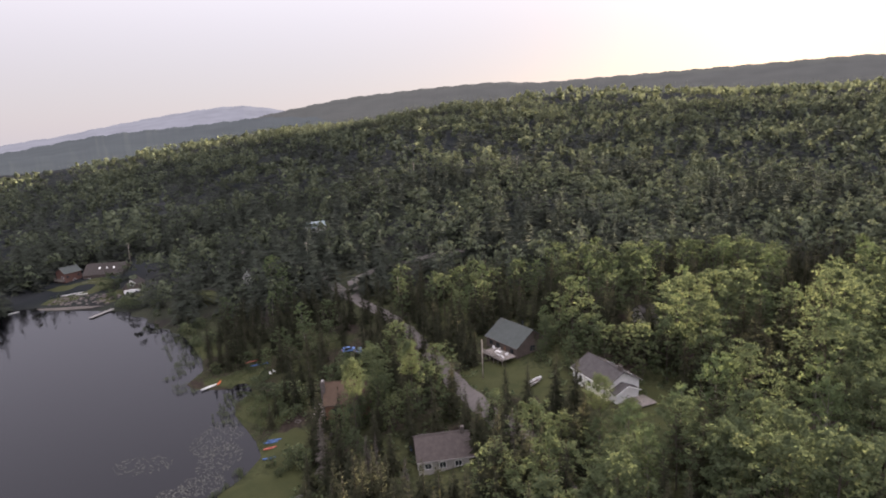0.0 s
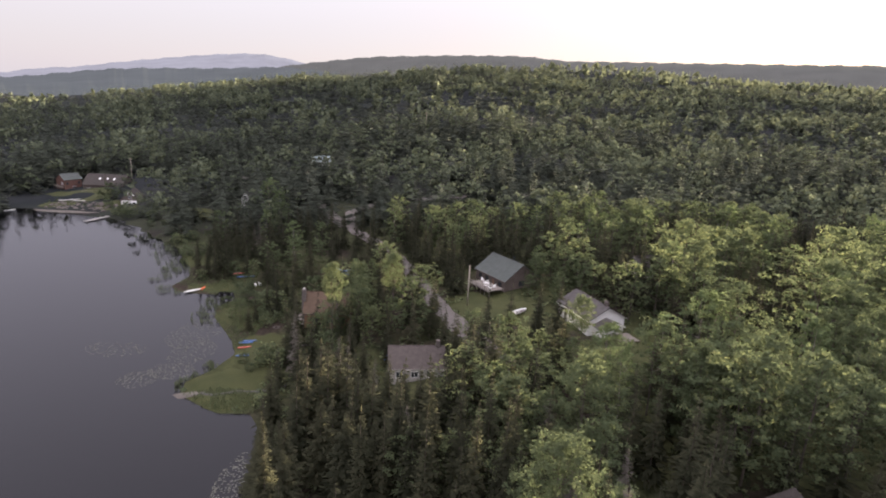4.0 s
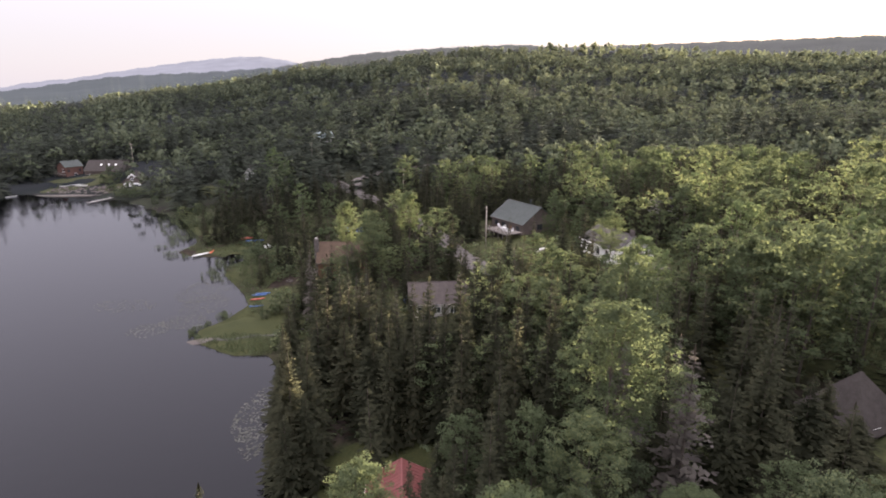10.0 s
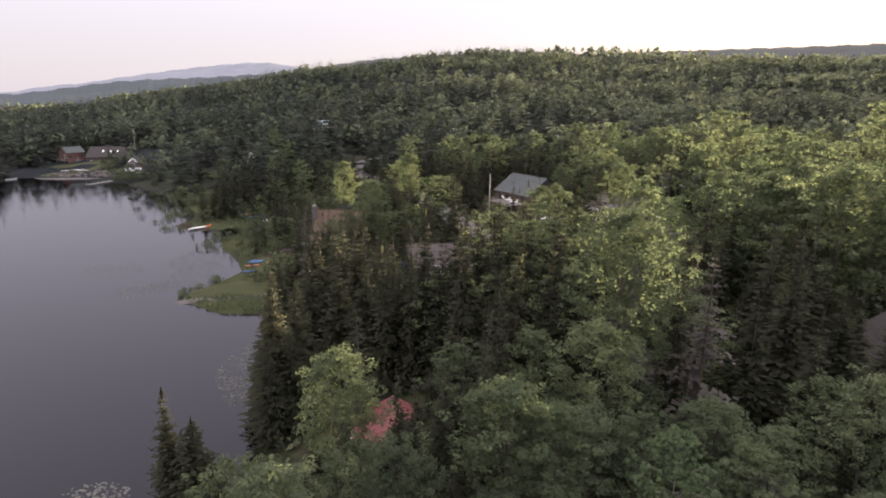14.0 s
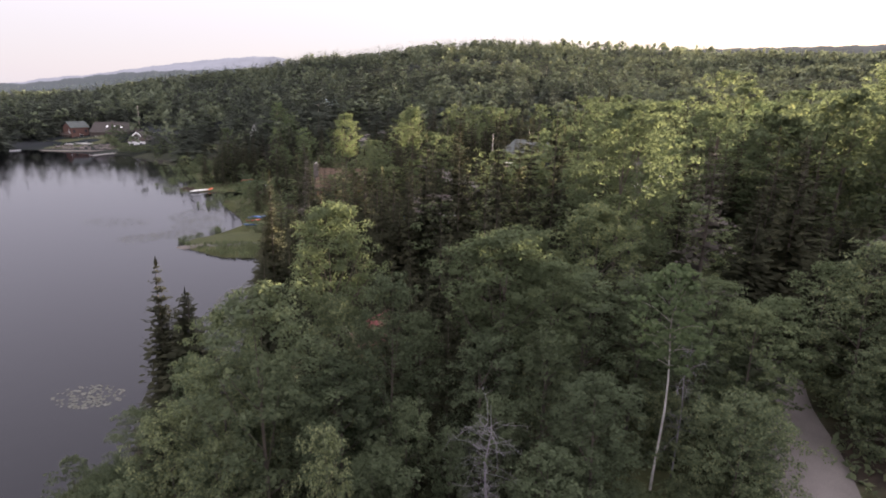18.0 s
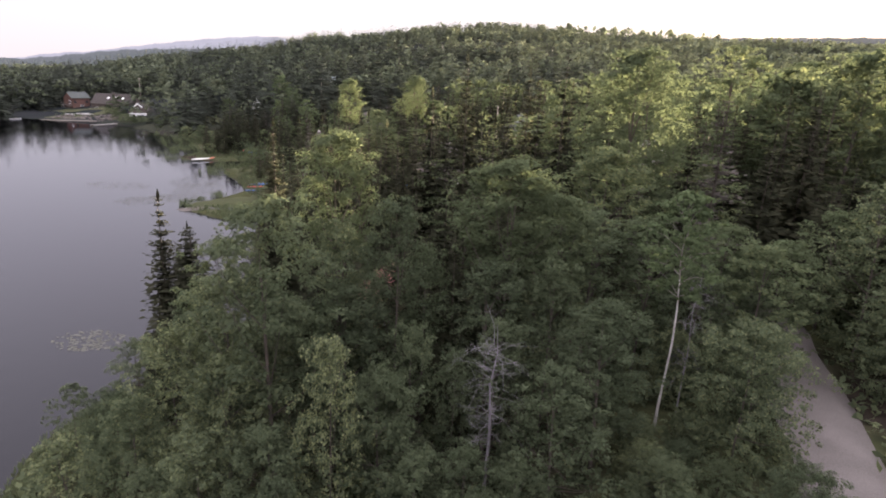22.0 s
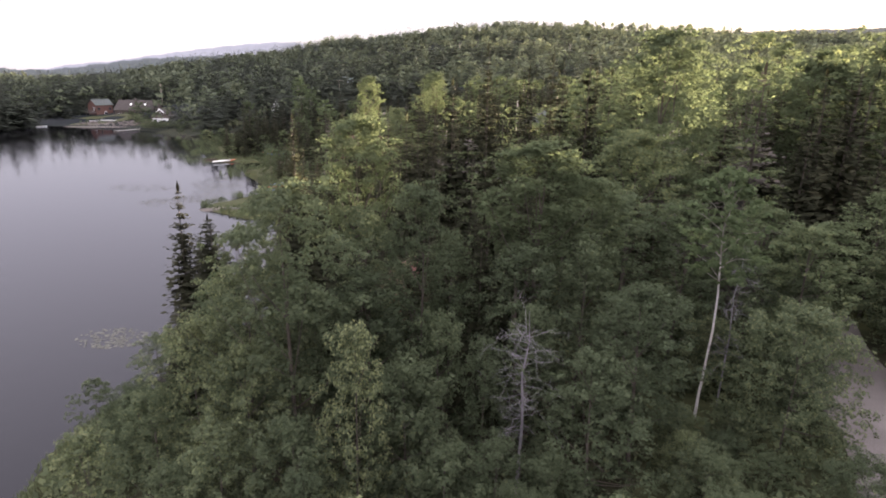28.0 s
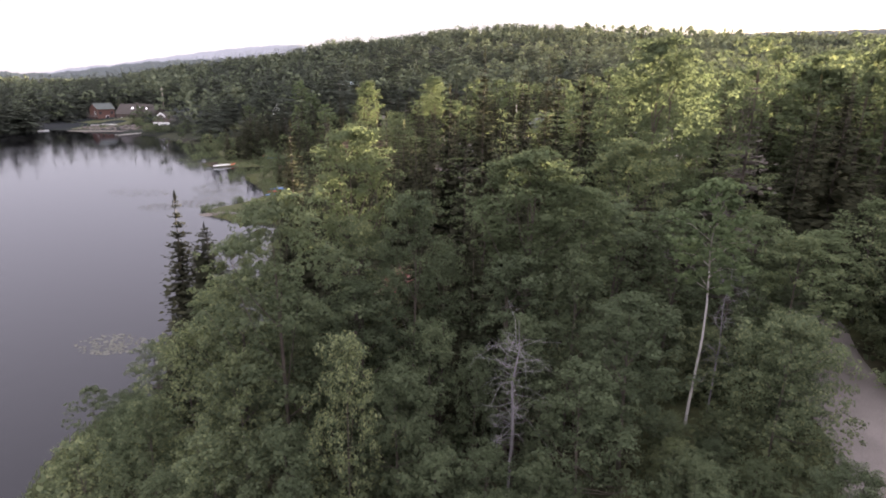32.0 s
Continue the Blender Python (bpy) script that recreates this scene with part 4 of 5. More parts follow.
RED_WOOD = mottled("red_stained_boards", (0.075, 0.038, 0.030), (0.115, 0.058, 0.046), 1.0, 12.0, 0.7)
DARK_WOOD = mottled("dark_stained_boards", (0.055, 0.042, 0.038), (0.10, 0.08, 0.07), 1.0, 12.0, 0.75)
DECK_WOOD = mottled("weathered_deck_boards", (0.11, 0.096, 0.088), (0.19, 0.168, 0.152), 1.0, 12.0, 0.86)
STONE = mottled("field_stone", (0.06, 0.052, 0.048), (0.12, 0.105, 0.098), 2.5, 9.0, 0.85, 0, 0.6, 0.05)
TRIM_WHITE = mottled("white_trim_paint", (0.68, 0.68, 0.67), (0.80, 0.80, 0.79), 2.0, 15.0, 0.5)
GLASS = material("window_glass", (0.03, 0.035, 0.04), 0.06, 0.0, 0.6)[0]


def house(name, x, y, turn, length, width, eave, ridge, walls, roofing, label, base=None, over=0.45, ribs=0, sunk=0.6, trim=None):
    """A gabled house: its ridge runs along its own x axis. Returns the thing, whose parts use its own axes."""
    at = gz(x, y) if base is None else base
    h = new(name)
    h.matrix_basis = pose(x, y, at, 0, 0, turn)
    L, W, T = length / 2, width / 2, 0.16
    for s in (-1, 1):
        box("wall", h, walls, (-L + T, s * W - (T if s > 0 else 0), -sunk), (L - T, s * W + (T if s < 0 else 0), eave))
        prism("gable_wall", h, walls, [(-W, -sunk), (W, -sunk), (W, eave), (0, ridge), (-W, eave)], "x", s * L - (T if s > 0 else 0), s * L + (T if s < 0 else 0))
        k = (ridge - eave) / W
        ys, zs = W + over, eave - over * k
        slope = prism("roof_slope", h, roofing, [(0.0, ridge + 0.05), (s * ys, zs + 0.05), (s * ys, zs + 0.21), (0.0, ridge + 0.21)], "x", -L - over, L + over)
        for i in range(ribs):
            rx = -L - over + (i + 0.5) * (2 * L + 2 * over) / ribs
            prism("seam", slope, roofing, [(s * 0.05, ridge + 0.21), (s * ys, zs + 0.21), (s * ys, zs + 0.26), (s * 0.05, ridge + 0.26)], "x", rx - 0.025, rx + 0.025)
        box("fascia", h, trim or TRIM_WHITE, (-L - over, s * ys - (0.0 if s > 0 else 0.04), zs - 0.02), (L + over, s * ys + (0.04 if s > 0 else 0.0), zs + 0.2))
    box("ridge_cap", h, roofing, (-L - over, -0.14, ridge + 0.17), (L + over, 0.14, ridge + 0.26), bevel=0.03)
    return tagged(h, label, "house")


def window(parent, side, u, z, w, hgt, at, frame_mat=None):
    """A framed window on a wall of a house: side is -y, +y, -x or +x; at is that wall's distance from the middle."""
    fm = frame_mat or TRIM_WHITE
    s = 1 if side[0] == "+" else -1
    lo, hi = sorted((s * (at - 0.03), s * (at + 0.05)))
    glo, ghi = sorted((s * (at + 0.005), s * (at + 0.02)))

    def cell(name, u0, z0, u1, z1, a, b, mat, par):
        if side[1] == "y":
            return box(name, par, mat, (u0, a, z0), (u1, b, z1))
        return box(name, par, mat, (a, u0, z0), (b, u1, z1))
    win = cell("window", u - w / 2 - 0.08, z - 0.08, u + w / 2 + 0.08, z, lo, hi, fm, parent)
    cell("frame", u - w / 2 - 0.08, z + hgt, u + w / 2 + 0.08, z + hgt + 0.08, lo, hi, fm, win)
    for e in (-1, 0, 1):
        c = u + e * (w / 2 + 0.04)
        wd = 0.04 if e else 0.02
        cell("frame", c - wd, z, c + wd, z + hgt, lo, hi, fm, win)
    for e in (-1, 1):
        a0, a1 = sorted((u + e * 0.02, u + e * w / 2))
        cell("pane", a0, z, a1, z + hgt, glo, ghi, GLASS, win)
    return win


def door(parent, side, u, at, mat, w=0.9, hgt=2.05):
    s = 1 if side[0] == "+" else -1
    lo, hi = sorted((s * (at - 0.03), s * (at + 0.04)))
    if side[1] == "y":
        d = box("door", parent, mat, (u - w / 2, lo, 0.05), (u + w / 2, hi, hgt))
        box("handle", d, GLASS, (u + w / 2 - 0.12, *sorted((s * (at + 0.04), s * (at + 0.09)))[:1], 1.0), (u + w / 2 - 0.06, sorted((s * (at + 0.04), s * (at + 0.09)))[1], 1.06))
    else:
        d = box("door", parent, mat, (lo, u - w / 2, 0.05), (hi, u + w / 2, hgt))
    return d


brown = house("brown_roofed_cottage", -2.0, 113.4, 8, 11.0, 10.2, 2.9, 5.4, BEIGE_SIDING, SHINGLE_BROWN, "grey-beige cottage with a brown shingled gable roof", 3.8, trim=BEIGE_SIDING)
for u in (-3.6, -0.6, 2.6):
    window(brown, "-y", u, 1.0, 1.3, 1.2, 5.1)
window(brown, "-x", 1.5, 1.0, 1.2, 1.2, 5.5)
door(brown, "-x", -2.2, 5.5, DARK_WOOD)
box("chimney", brown, STONE, (4.0, -0.5, 4.5), (4.8, 0.3, 6.9), "short brick chimney", 0.03)

stone = house("stone_chimney_cottage", -25.7, 139.6, 6, 11.0, 10.0, 3.4, 6.9, LOG_BROWN, SHINGLE_RUSSET, "brown cottage with a russet roof and a stone chimney", 3.4, trim=DARK_WOOD)
ch = box("chimney", stone, STONE, (-6.5, -2.6, -0.5), (-5.52, -1.3, 8.3), "tall field-stone chimney", 0.06)
box("chimney_cap", ch, BEIGE_SIDING, (-6.25, -2.3, 8.3), (-5.77, -1.6, 8.65), "pale chimney cap", 0.04)
for u in (-3.2, 0.4, 3.4):
    window(stone, "-y", u, 0.9, 1.4, 1.3, 5.0, DARK_WOOD)
window(stone, "-x", 1.2, 0.9, 1.6, 1.6, 5.5, DARK_WOOD)
window(stone, "-x", 0.2, 3.9, 1.2, 1.1, 5.5, DARK_WOOD)

green = house("green_roofed_cottage", 19.8, 159.1, -56, 13.0, 11.4, 3.0, 6.8, DARK_WOOD, GREEN_METAL, "cottage with a grey-green metal roof and a deck", 9.7, ribs=22, trim=DARK_WOOD)
for u in (-4.5, -1.5, 4.5):
    window(green, "-y", u, 0.9, 1.4, 1.3, 5.7, DARK_WOOD)
door(green, "-y", 1.5, 5.7, LOG_BROWN)
window(green, "+x", 0.0, 0.9, 1.8, 1.5, 6.5, DARK_WOOD)
box("stove_pipe", green, GLASS, (1.2, 1.0, 5.6), (1.45, 1.25, 8.0), "dark stove pipe", 0.03)

white = house("white_cottage", 37.2, 130.8, -68, 12.6, 9.4, 3.5, 6.1, WHITE_SIDING, SHINGLE_GREY, "white cottage with a grey gable roof", 10.0)
for u in (-4.9, -3.1, 0.2, 3.4):
    window(white, "-y", u, 1.3, 0.85, 1.3, 4.7, DARK_WOOD)
for u in (-2.0, 2.0):
    window(white, "-x", u, 1.2, 1.1, 1.3, 6.3)
window(white, "+x", 1.6, 1.2, 1.4, 1.3, 6.3)
door(white, "+x", -1.4, 6.3, DARK_WOOD)
for p in (1.2, 1.9):
    box("chimney", white, STONE, (3.6 + p, -0.3, 5.0), (4.1 + p, 0.2, 7.4), "square metal-clad chimney", 0.03)
# the lower wing at its end
prism("porch_wall", white, WHITE_SIDING, [(-3.4, -0.6), (2.6, -0.6), (2.6, 2.4), (-0.4, 3.7), (-3.4, 2.4)], "x", 6.33, 8.6)
for s in (-1, 1):
    prism("porch_roof", white, SHINGLE_GREY, [(-0.4, 3.78), (-0.4 + s * 3.5, 2.28), (-0.4 + s * 3.5, 2.42), (-0.4, 3.92)], "x", 6.34, 9.0)
    prism("fascia", white, TRIM_WHITE, [(-0.4, 3.70), (-0.4 + s * 3.5, 2.20), (-0.4 + s * 3.5, 2.44), (-0.4, 3.94)], "x", 9.0, 9.05)

red = house("red_roofed_cabin", -3.8, 55.5, 96, 8.2, 7.0, 2.1, 3.9, LOG_BROWN, RED_METAL, "small log cabin with a red metal roof and white trim", 2.3, ribs=16)
window(red, "-x", 0.0, 0.8, 1.0, 1.0, 4.1)
window(red, "+y", 1.4, 0.8, 1.0, 1.0, 3.5)
for s in (-1, 1):
    prism("rake_board", red, TRIM_WHITE, [(0.0, 3.84), (s * 3.95, 1.84), (s * 3.95, 2.04), (0.0, 4.06)], "x", 4.56, 4.62)


def hipped(name, x, y, turn, length, width, eave, ridge, base, walls, roofing, label):
    """A house under a hipped roof."""
    h = new(name)
    h.matrix_basis = pose(x, y, base, 0, 0, turn)
    L, W = length / 2, width / 2
    for s in (-1, 1):
        box("wall", h, walls, (-L + 0.16, s * W - (0.16 if s > 0 else 0), -0.8), (L - 0.16, s * W + (0.16 if s < 0 else 0), eave))
        box("end_wall", h, walls, (s * L - (0.16 if s > 0 else 0), -W, -0.8), (s * L + (0.16 if s < 0 else 0), W, eave))
        window(h, "-y", s * L * 0.5, 1.0, 1.2, 1.2, W)
    o, c = 0.5, 0.25
    corners = [(-L - o, -W - o, eave), (L + o, -W - o, eave), (L + o, W + o, eave), (-L - o, W + o, eave)]
    tops = [(-c, 0, ridge), (c, 0, ridge)]
    for q in ((corners[0], corners[1], tops[1], tops[0]), (corners[2], corners[3], tops[0], tops[1]), (corners[1], corners[2], tops[1]), (corners[3], corners[0], tops[0])):
        n = len(q)
        verts = list(q) + [(a, b, z - 0.18) for a, b, z in q]
        faces = [tuple(range(n)), tuple(range(2 * n - 1, n - 1, -1))] + [(i, i + n, (i + 1) % n + n, (i + 1) % n) for i in range(n)]
        link_mesh("roof_slope", verts, faces, roofing, h)
    return tagged(h, label, "house")


hipped("dark_roofed_house", 47.9, 65.2, 25, 7.6, 7.6, 1.7, 7.0, 8.4, DARK_WOOD, SHINGLE_DARK, "house under a steep dark shingled hip roof among trees")

camp = house("red_lodge", -192.0, 293.1, 62, 8.4, 7.4, 6.4, 8.9, RED_WOOD, GREEN_METAL, "two-storey red wooden lodge with a green metal roof", 1.2, ribs=18, trim=DARK_WOOD)
window(camp, "-y", 0.4, 1.6, 1.5, 1.5, 3.7)
for u in (-2.8, 2.8):
    window(camp, "-y", u, 3.9, 1.0, 1.1, 3.7, DARK_WOOD)
window(camp, "-x", -1.6, 3.6, 1.3, 1.5, 4.2)
door(camp, "-y", -2.6, 3.7, DARK_WOOD, 1.0, 2.1)
balcony = box("balcony", camp, DECK_WOOD, (-5.9, -3.6, 2.7), (-4.22, 3.6, 2.9))
for v in (-3.4, -1.7, 0.0, 1.7, 3.4):
    box("post", balcony, DECK_WOOD, (-5.85, v - 0.07, -1.0), (-5.7, v + 0.07, 3.9))
box("rail", balcony, DECK_WOOD, (-5.88, -3.6, 3.9), (-5.68, 3.6, 4.0))

dark = house("dark_lodge", -175.3, 299.3, 6, 19.0, 13.0, 4.0, 8.4, DARK_WOOD, SHINGLE_DARK, "large dark wooden lodge with skylights and a stone chimney", 1.4, trim=DARK_WOOD)
for u in (-3.0, 0.5, 4.0):
    k = (8.4 - 4.0) / 6.5
    prism("skylight", dark, TRIM_WHITE, [(-2.6, 8.4 - 2.6 * k + 0.22), (-3.6, 8.4 - 3.6 * k + 0.22), (-3.6, 8.4 - 3.6 * k + 0.34), (-2.6, 8.4 - 2.6 * k + 0.34)], "x", u, u + 0.8)
box("chimney", dark, STONE, (1.0, -6.9, -0.5), (2.4, -6.52, 9.6), "wide field-stone chimney", 0.05)
for u in (-7.0, -4.5, -2.0, 5.0, 7.5):
    window(dark, "-y", u, 0.8, 1.4, 1.4, 6.5)

grey = house("grey_boathouse", -148.3, 272.5, -72, 12.0, 8.0, 3.0, 6.6, DARK_WOOD, SHINGLE_DARK, "dark cottage with a white trimmed front gable and porch", 1.2, trim=DARK_WOOD)
for s in (-1, 1):
    prism("rake_board", grey, TRIM_WHITE, [(0.0, 6.2), (s * 1.8, 4.58), (s * 1.8, 5.2), (0.0, 6.82)], "x", 6.46, 6.54)
box("porch", grey, WHITE_SIDING, (6.02, -3.4, -0.2), (7.6, 3.4, 2.4), "white glazed porch", 0.04)
window(grey, "+x", 0.0, 3.6, 1.2, 1.0, 6.0)
for v in (-1.8, 1.8):
    window(grey, "+x", v, 0.6, 1.2, 1.3, 7.6)
house("grey_boathouse", -162.7, 311.2, 4, 22.0, 7.0, 2.6, 4.2, BEIGE_SIDING, SHINGLE_GREY, "long low grey shed behind the lodge", 2.4)

pale = house("blue_roofed_cottage", -69.4, 318.2, 25, 9.0, 7.5, 3.0, 5.4, WHITE_SIDING, BLUE_METAL, "small cottage with a pale blue metal roof in the woods", ribs=12)
window(pale, "-y", -2.0, 1.0, 1.1, 1.2, 3.75)
window(pale, "-y", 2.0, 1.0, 1.1, 1.2, 3.75)
gable = house("white_gabled_cottage", -86.4, 256.6, 80, 8.0, 4.6, 3.4, 6.4, WHITE_SIDING, SHINGLE_GREY, "narrow white gabled cottage half hidden by trees", ribs=0)
window(gable, "-x", 0.0, 3.0, 0.9, 1.0, 4.0)
window(gable, "-x", 0.0, 0.6, 0.9, 1.2, 4.0)
hid = house("grey_roofed_house", 61.9, 170.2, 20, 9.5, 7.5, 3.0, 5.8, BEIGE_SIDING, SHINGLE_GREY, "grey roofed house half hidden by trees")
window(hid, "-y", 0.0, 1.0, 1.2, 1.2, 3.75)
# ---- decks, boats and things round the houses ----
def deck(x, y, z, turn, length, depth, label, rail=True, height=1.2):
    d = new("deck")
    d.matrix_basis = pose(x, y, z, 0, 0, turn)
    n = int(depth / 0.145)
    for i in range(n):
        v = -depth / 2 + i * depth / n
        box("plank", d, DECK_WOOD, (-length / 2, v, -0.04), (length / 2, v + depth / n - 0.012, 0.0))
    for s in (-1, 1):
        box("beam", d, DECK_WOOD, (-length / 2, s * (depth / 2 - 0.1) - 0.06, -0.28), (length / 2, s * (depth / 2 - 0.1) + 0.06, -0.045))
    m = max(2, int(length / 1.8))
    for i in range(m + 1):
        u = -length / 2 + i * length / m
        box("post", d, DECK_WOOD, (u - 0.05, -depth / 2 - 0.05, -height), (u + 0.05, -depth / 2 + 0.05, 0.95 if rail else 0.0))
    if rail:
        box("rail", d, DECK_WOOD, (-length / 2, -depth / 2 - 0.07, 0.95), (length / 2, -depth / 2 + 0.07, 1.0))
        for k in range(3):
            box("rail", d, DECK_WOOD, (-length / 2, -depth / 2 - 0.02, 0.22 + 0.22 * k), (length / 2, -depth / 2 + 0.02, 0.28 + 0.22 * k))
    return tagged(d, label, "deck")


deck(13.9, 151.7, 10.9, -56, 9.0, 5.0, "weathered wooden deck before the green-roofed cottage", height=2.6)
deck(42.9, 121.4, 10.8, -68, 4.5, 4.5, "small raised wooden deck beside the white cottage", height=2.4)
deck(-33.1, 138.3, 3.4, 96, 7.0, 3.0, "dark weathered deck at the lake side of the cottage", height=2.0)
deck(-172.9, 288.3, 2.6, 6, 16.0, 5.0, "long wooden deck along the dark lodge", height=1.8)


def slab(name, x, y, rx, ry, mat, label, category, lift=0.05, turn=0.0, wobble=0.12, kind="structure"):
    """A patch of ground cover with an uneven edge, laid on the ground."""
    rings, n = 9, 40
    verts, faces = [(x, y, gz(x, y) + lift)], []
    ca, sa = math.cos(radians(turn)), math.sin(radians(turn))
    for k in range(1, rings + 1):
        for i in range(n):
            an = 2 * math.pi * i / n
            e = 1 + wobble * math.sin(3 * an + x) + wobble * 0.6 * math.sin(7 * an + y)
            u, v = rx * k / rings * e * math.cos(an), ry * k / rings * e * math.sin(an)
            px, py = x + u * ca - v * sa, y + u * sa + v * ca
            verts.append((px, py, max(gz(px, py) + lift - (0.12 if k == rings else 0), -0.4)))
    faces += [(0, 1 + i, 1 + (i + 1) % n) for i in range(n)]
    for k in range(rings - 1):
        for i in range(n):
            a, b = 1 + k * n + i, 1 + k * n + (i + 1) % n
            faces.append((a, a + n, b + n, b))
    ob = link_mesh(name, verts, faces, mat, smooth=True)
    return tagged(ob, label, category, kind=kind)


for x, y, rx, ry, t in ((-38.7, 107.3, 9.5, 9, 0), (-37.6, 123.8, 6.0, 12, 12), (-48.3, 147.5, 8, 13, 35), (-63.0, 166.3, 11, 4.0, 12), (-106.9, 247.3, 18, 9, -30), (-8.5, 65.4, 11.5, 6.4, 0),
                        (12.7, 141.7, 9, 11, 20), (26.2, 132.5, 8, 12, 15), (46.3, 116.5, 10, 13, 0), (-183.2, 265.0, 14, 7, -10), (-178.0, 279.5, 17, 11, 0), (-150.0, 262.0, 11, 8, -30), (-83.6, 192.1, 6, 10, 40)):
    slab("lawn", x, y, rx, ry, LAWN, "mown green lawn running down to the lake", "lawn", 0.06, t)
slab("beach", -170.4, 251.0, 19, 1.8, SAND, "narrow pale sand beach below the lodge", "beach", 0.10, -4)
slab("beach", -47.6, 103.0, 4.6, 1.1, SAND, "small sandy point at the marsh edge", "beach", 0.22, 20)
slab("patio", -29.2, 128.0, 3.0, 2.0, GRAVEL, "pale gravel patio by the cottage", "patio", 0.10, 40)

DITCH = mottled("ditch_mud", (0.018, 0.016, 0.014), (0.03, 0.027, 0.022), 1.0, 8.0, 0.4)
strip("water", [(-46.2, 103.0), (-43.2, 104.1), (-40.7, 103.8), (-36.7, 105.5), (-32.8, 105.8), (-27.8, 108.5)], [0.6, 0.65, 0.7, 0.65, 0.6, 0.5], DITCH, 0.14, "narrow dark ditch winding through the lawn", "ditch")


HULL_WHITE = mottled("white_hull", (0.42, 0.42, 0.41), (0.58, 0.58, 0.56), 2.0, 12.0, 0.4)
HULL_BLUE = mottled("blue_hull", (0.024, 0.065, 0.189), (0.040, 0.101, 0.252), 2.0, 12.0, 0.4)
HULL_RED = mottled("red_hull", (0.28, 0.045, 0.035), (0.38, 0.08, 0.05), 2.0, 12.0, 0.4)
HULL_ORANGE = mottled("orange_hull", (0.42, 0.075, 0.025), (0.52, 0.12, 0.04), 2.0, 12.0, 0.4)
ALUMINIUM = mottled("dull_aluminium", (0.42, 0.42, 0.42), (0.58, 0.58, 0.57), 2.0, 14.0, 0.45, 0.5)
PLASTIC_WHITE = mottled("white_plastic", (0.44, 0.44, 0.43), (0.58, 0.58, 0.57), 3.0, 20.0, 0.5)
TYRE = mottled("black_rubber", (0.02, 0.02, 0.02), (0.035, 0.035, 0.035), 5.0, 30.0, 0.85)
CAR_BLUE = mottled("blue_car_paint", (0.10, 0.17, 0.34), (0.13, 0.21, 0.40), 1.0, 8.0, 0.25, 0.2)


def hull_bm(length, beam, depth, sheer=0.12, square=0.0, thick=0.03):
    """An open hull with thickness: stations along x, its keel at z = 0."""
    bm = bmesh.new()
    st, half = 15, 6
    rows = []
    for shell in (0.0, thick):
        for i in range(st):
            f = i / (st - 1) * 2 - 1
            w = beam / 2 * (1 - abs(f) ** 2.6 * (1 - (square if f < 0 else 0.0)))
            w = max(w - shell, 0.012)
            up = sheer * f * f
            row = []
            for k in range(-half, half + 1):
                a = k / half
                row.append(bm.verts.new((f * (length / 2 - shell), w * math.copysign(abs(a) ** 0.6, a), shell + (depth + up - shell) * abs(a) ** 2.2 + up * 0.4 * (1 - abs(a)))))
            rows.append(row)
    for s in range(2):
        for i in range(st - 1):
            for k in range(2 * half):
                q = (rows[s * st + i][k], rows[s * st + i + 1][k], rows[s * st + i + 1][k + 1], rows[s * st + i][k + 1])
                bm.faces.new(q if s else q[::-1])
    for i in range(st - 1):
        for k in (0, 2 * half):
            bm.faces.new((rows[i][k], rows[i + 1][k], rows[st + i + 1][k], rows[st + i][k]))
    for i in (0, st - 1):
        for k in range(2 * half):
            bm.faces.new((rows[i][k], rows[i][k + 1], rows[st + i][k + 1], rows[st + i][k]))
    bmesh.ops.recalc_face_normals(bm, faces=bm.faces[:])
    return bm


def canoe(x, y, turn, length, mat, label, flip=False, lift=0.0):
    c = new("canoe")
    z = gz(x, y) + 0.08 + lift
    c.matrix_basis = pose(x, y, z + (0.45 if flip else 0), 180 if flip else 0, 0, turn)
    part("hull", hull_bm(length, 0.9, 0.36), mat, c, smooth=True)
    for u in (-length * 0.22, length * 0.24):
        box("seat", c, DECK_WOOD, (u - 0.13, -0.36, 0.24), (u + 0.13, 0.36, 0.27))
    box("thwart", c, DECK_WOOD, (-0.04, -0.43, 0.31), (0.04, 0.43, 0.34))
    return tagged(c, label, "canoe")


def kayak(x, y, turn, length, mat, label, lift=0.0):
    c = new("kayak")
    c.matrix_basis = pose(x, y, gz(x, y) + 0.08 + lift, 0, 0, turn)
    part("hull", hull_bm(length, 0.72, 0.22, 0.06), mat, c, smooth=True)
    bm = bmesh.new()
    n, st = 6, 15
    grid = []
    for i in range(st):
        f = i / (st - 1) * 2 - 1
        w = max(0.36 * (1 - abs(f) ** 2.6), 0.012)
        grid.append([bm.verts.new((f * length / 2, w * k / n, 0.225 + 0.06 * f * f + 0.10 * (1 - (k / n) ** 2) * (1 - abs(f)))) for k in range(-n, n + 1)])
    for i in range(st - 1):
        for k in range(2 * n):
            if not (5 <= i <= 8 and 3 <= k <= 2 * n - 4):
                bm.faces.new((grid[i][k], grid[i + 1][k], grid[i + 1][k + 1], grid[i][k + 1]))
    part("deck", bm, mat, c, smooth=True)
    box("seat", c, TYRE, (-0.35, -0.22, 0.06), (0.1, 0.22, 0.14))
    return tagged(c, label, "kayak")


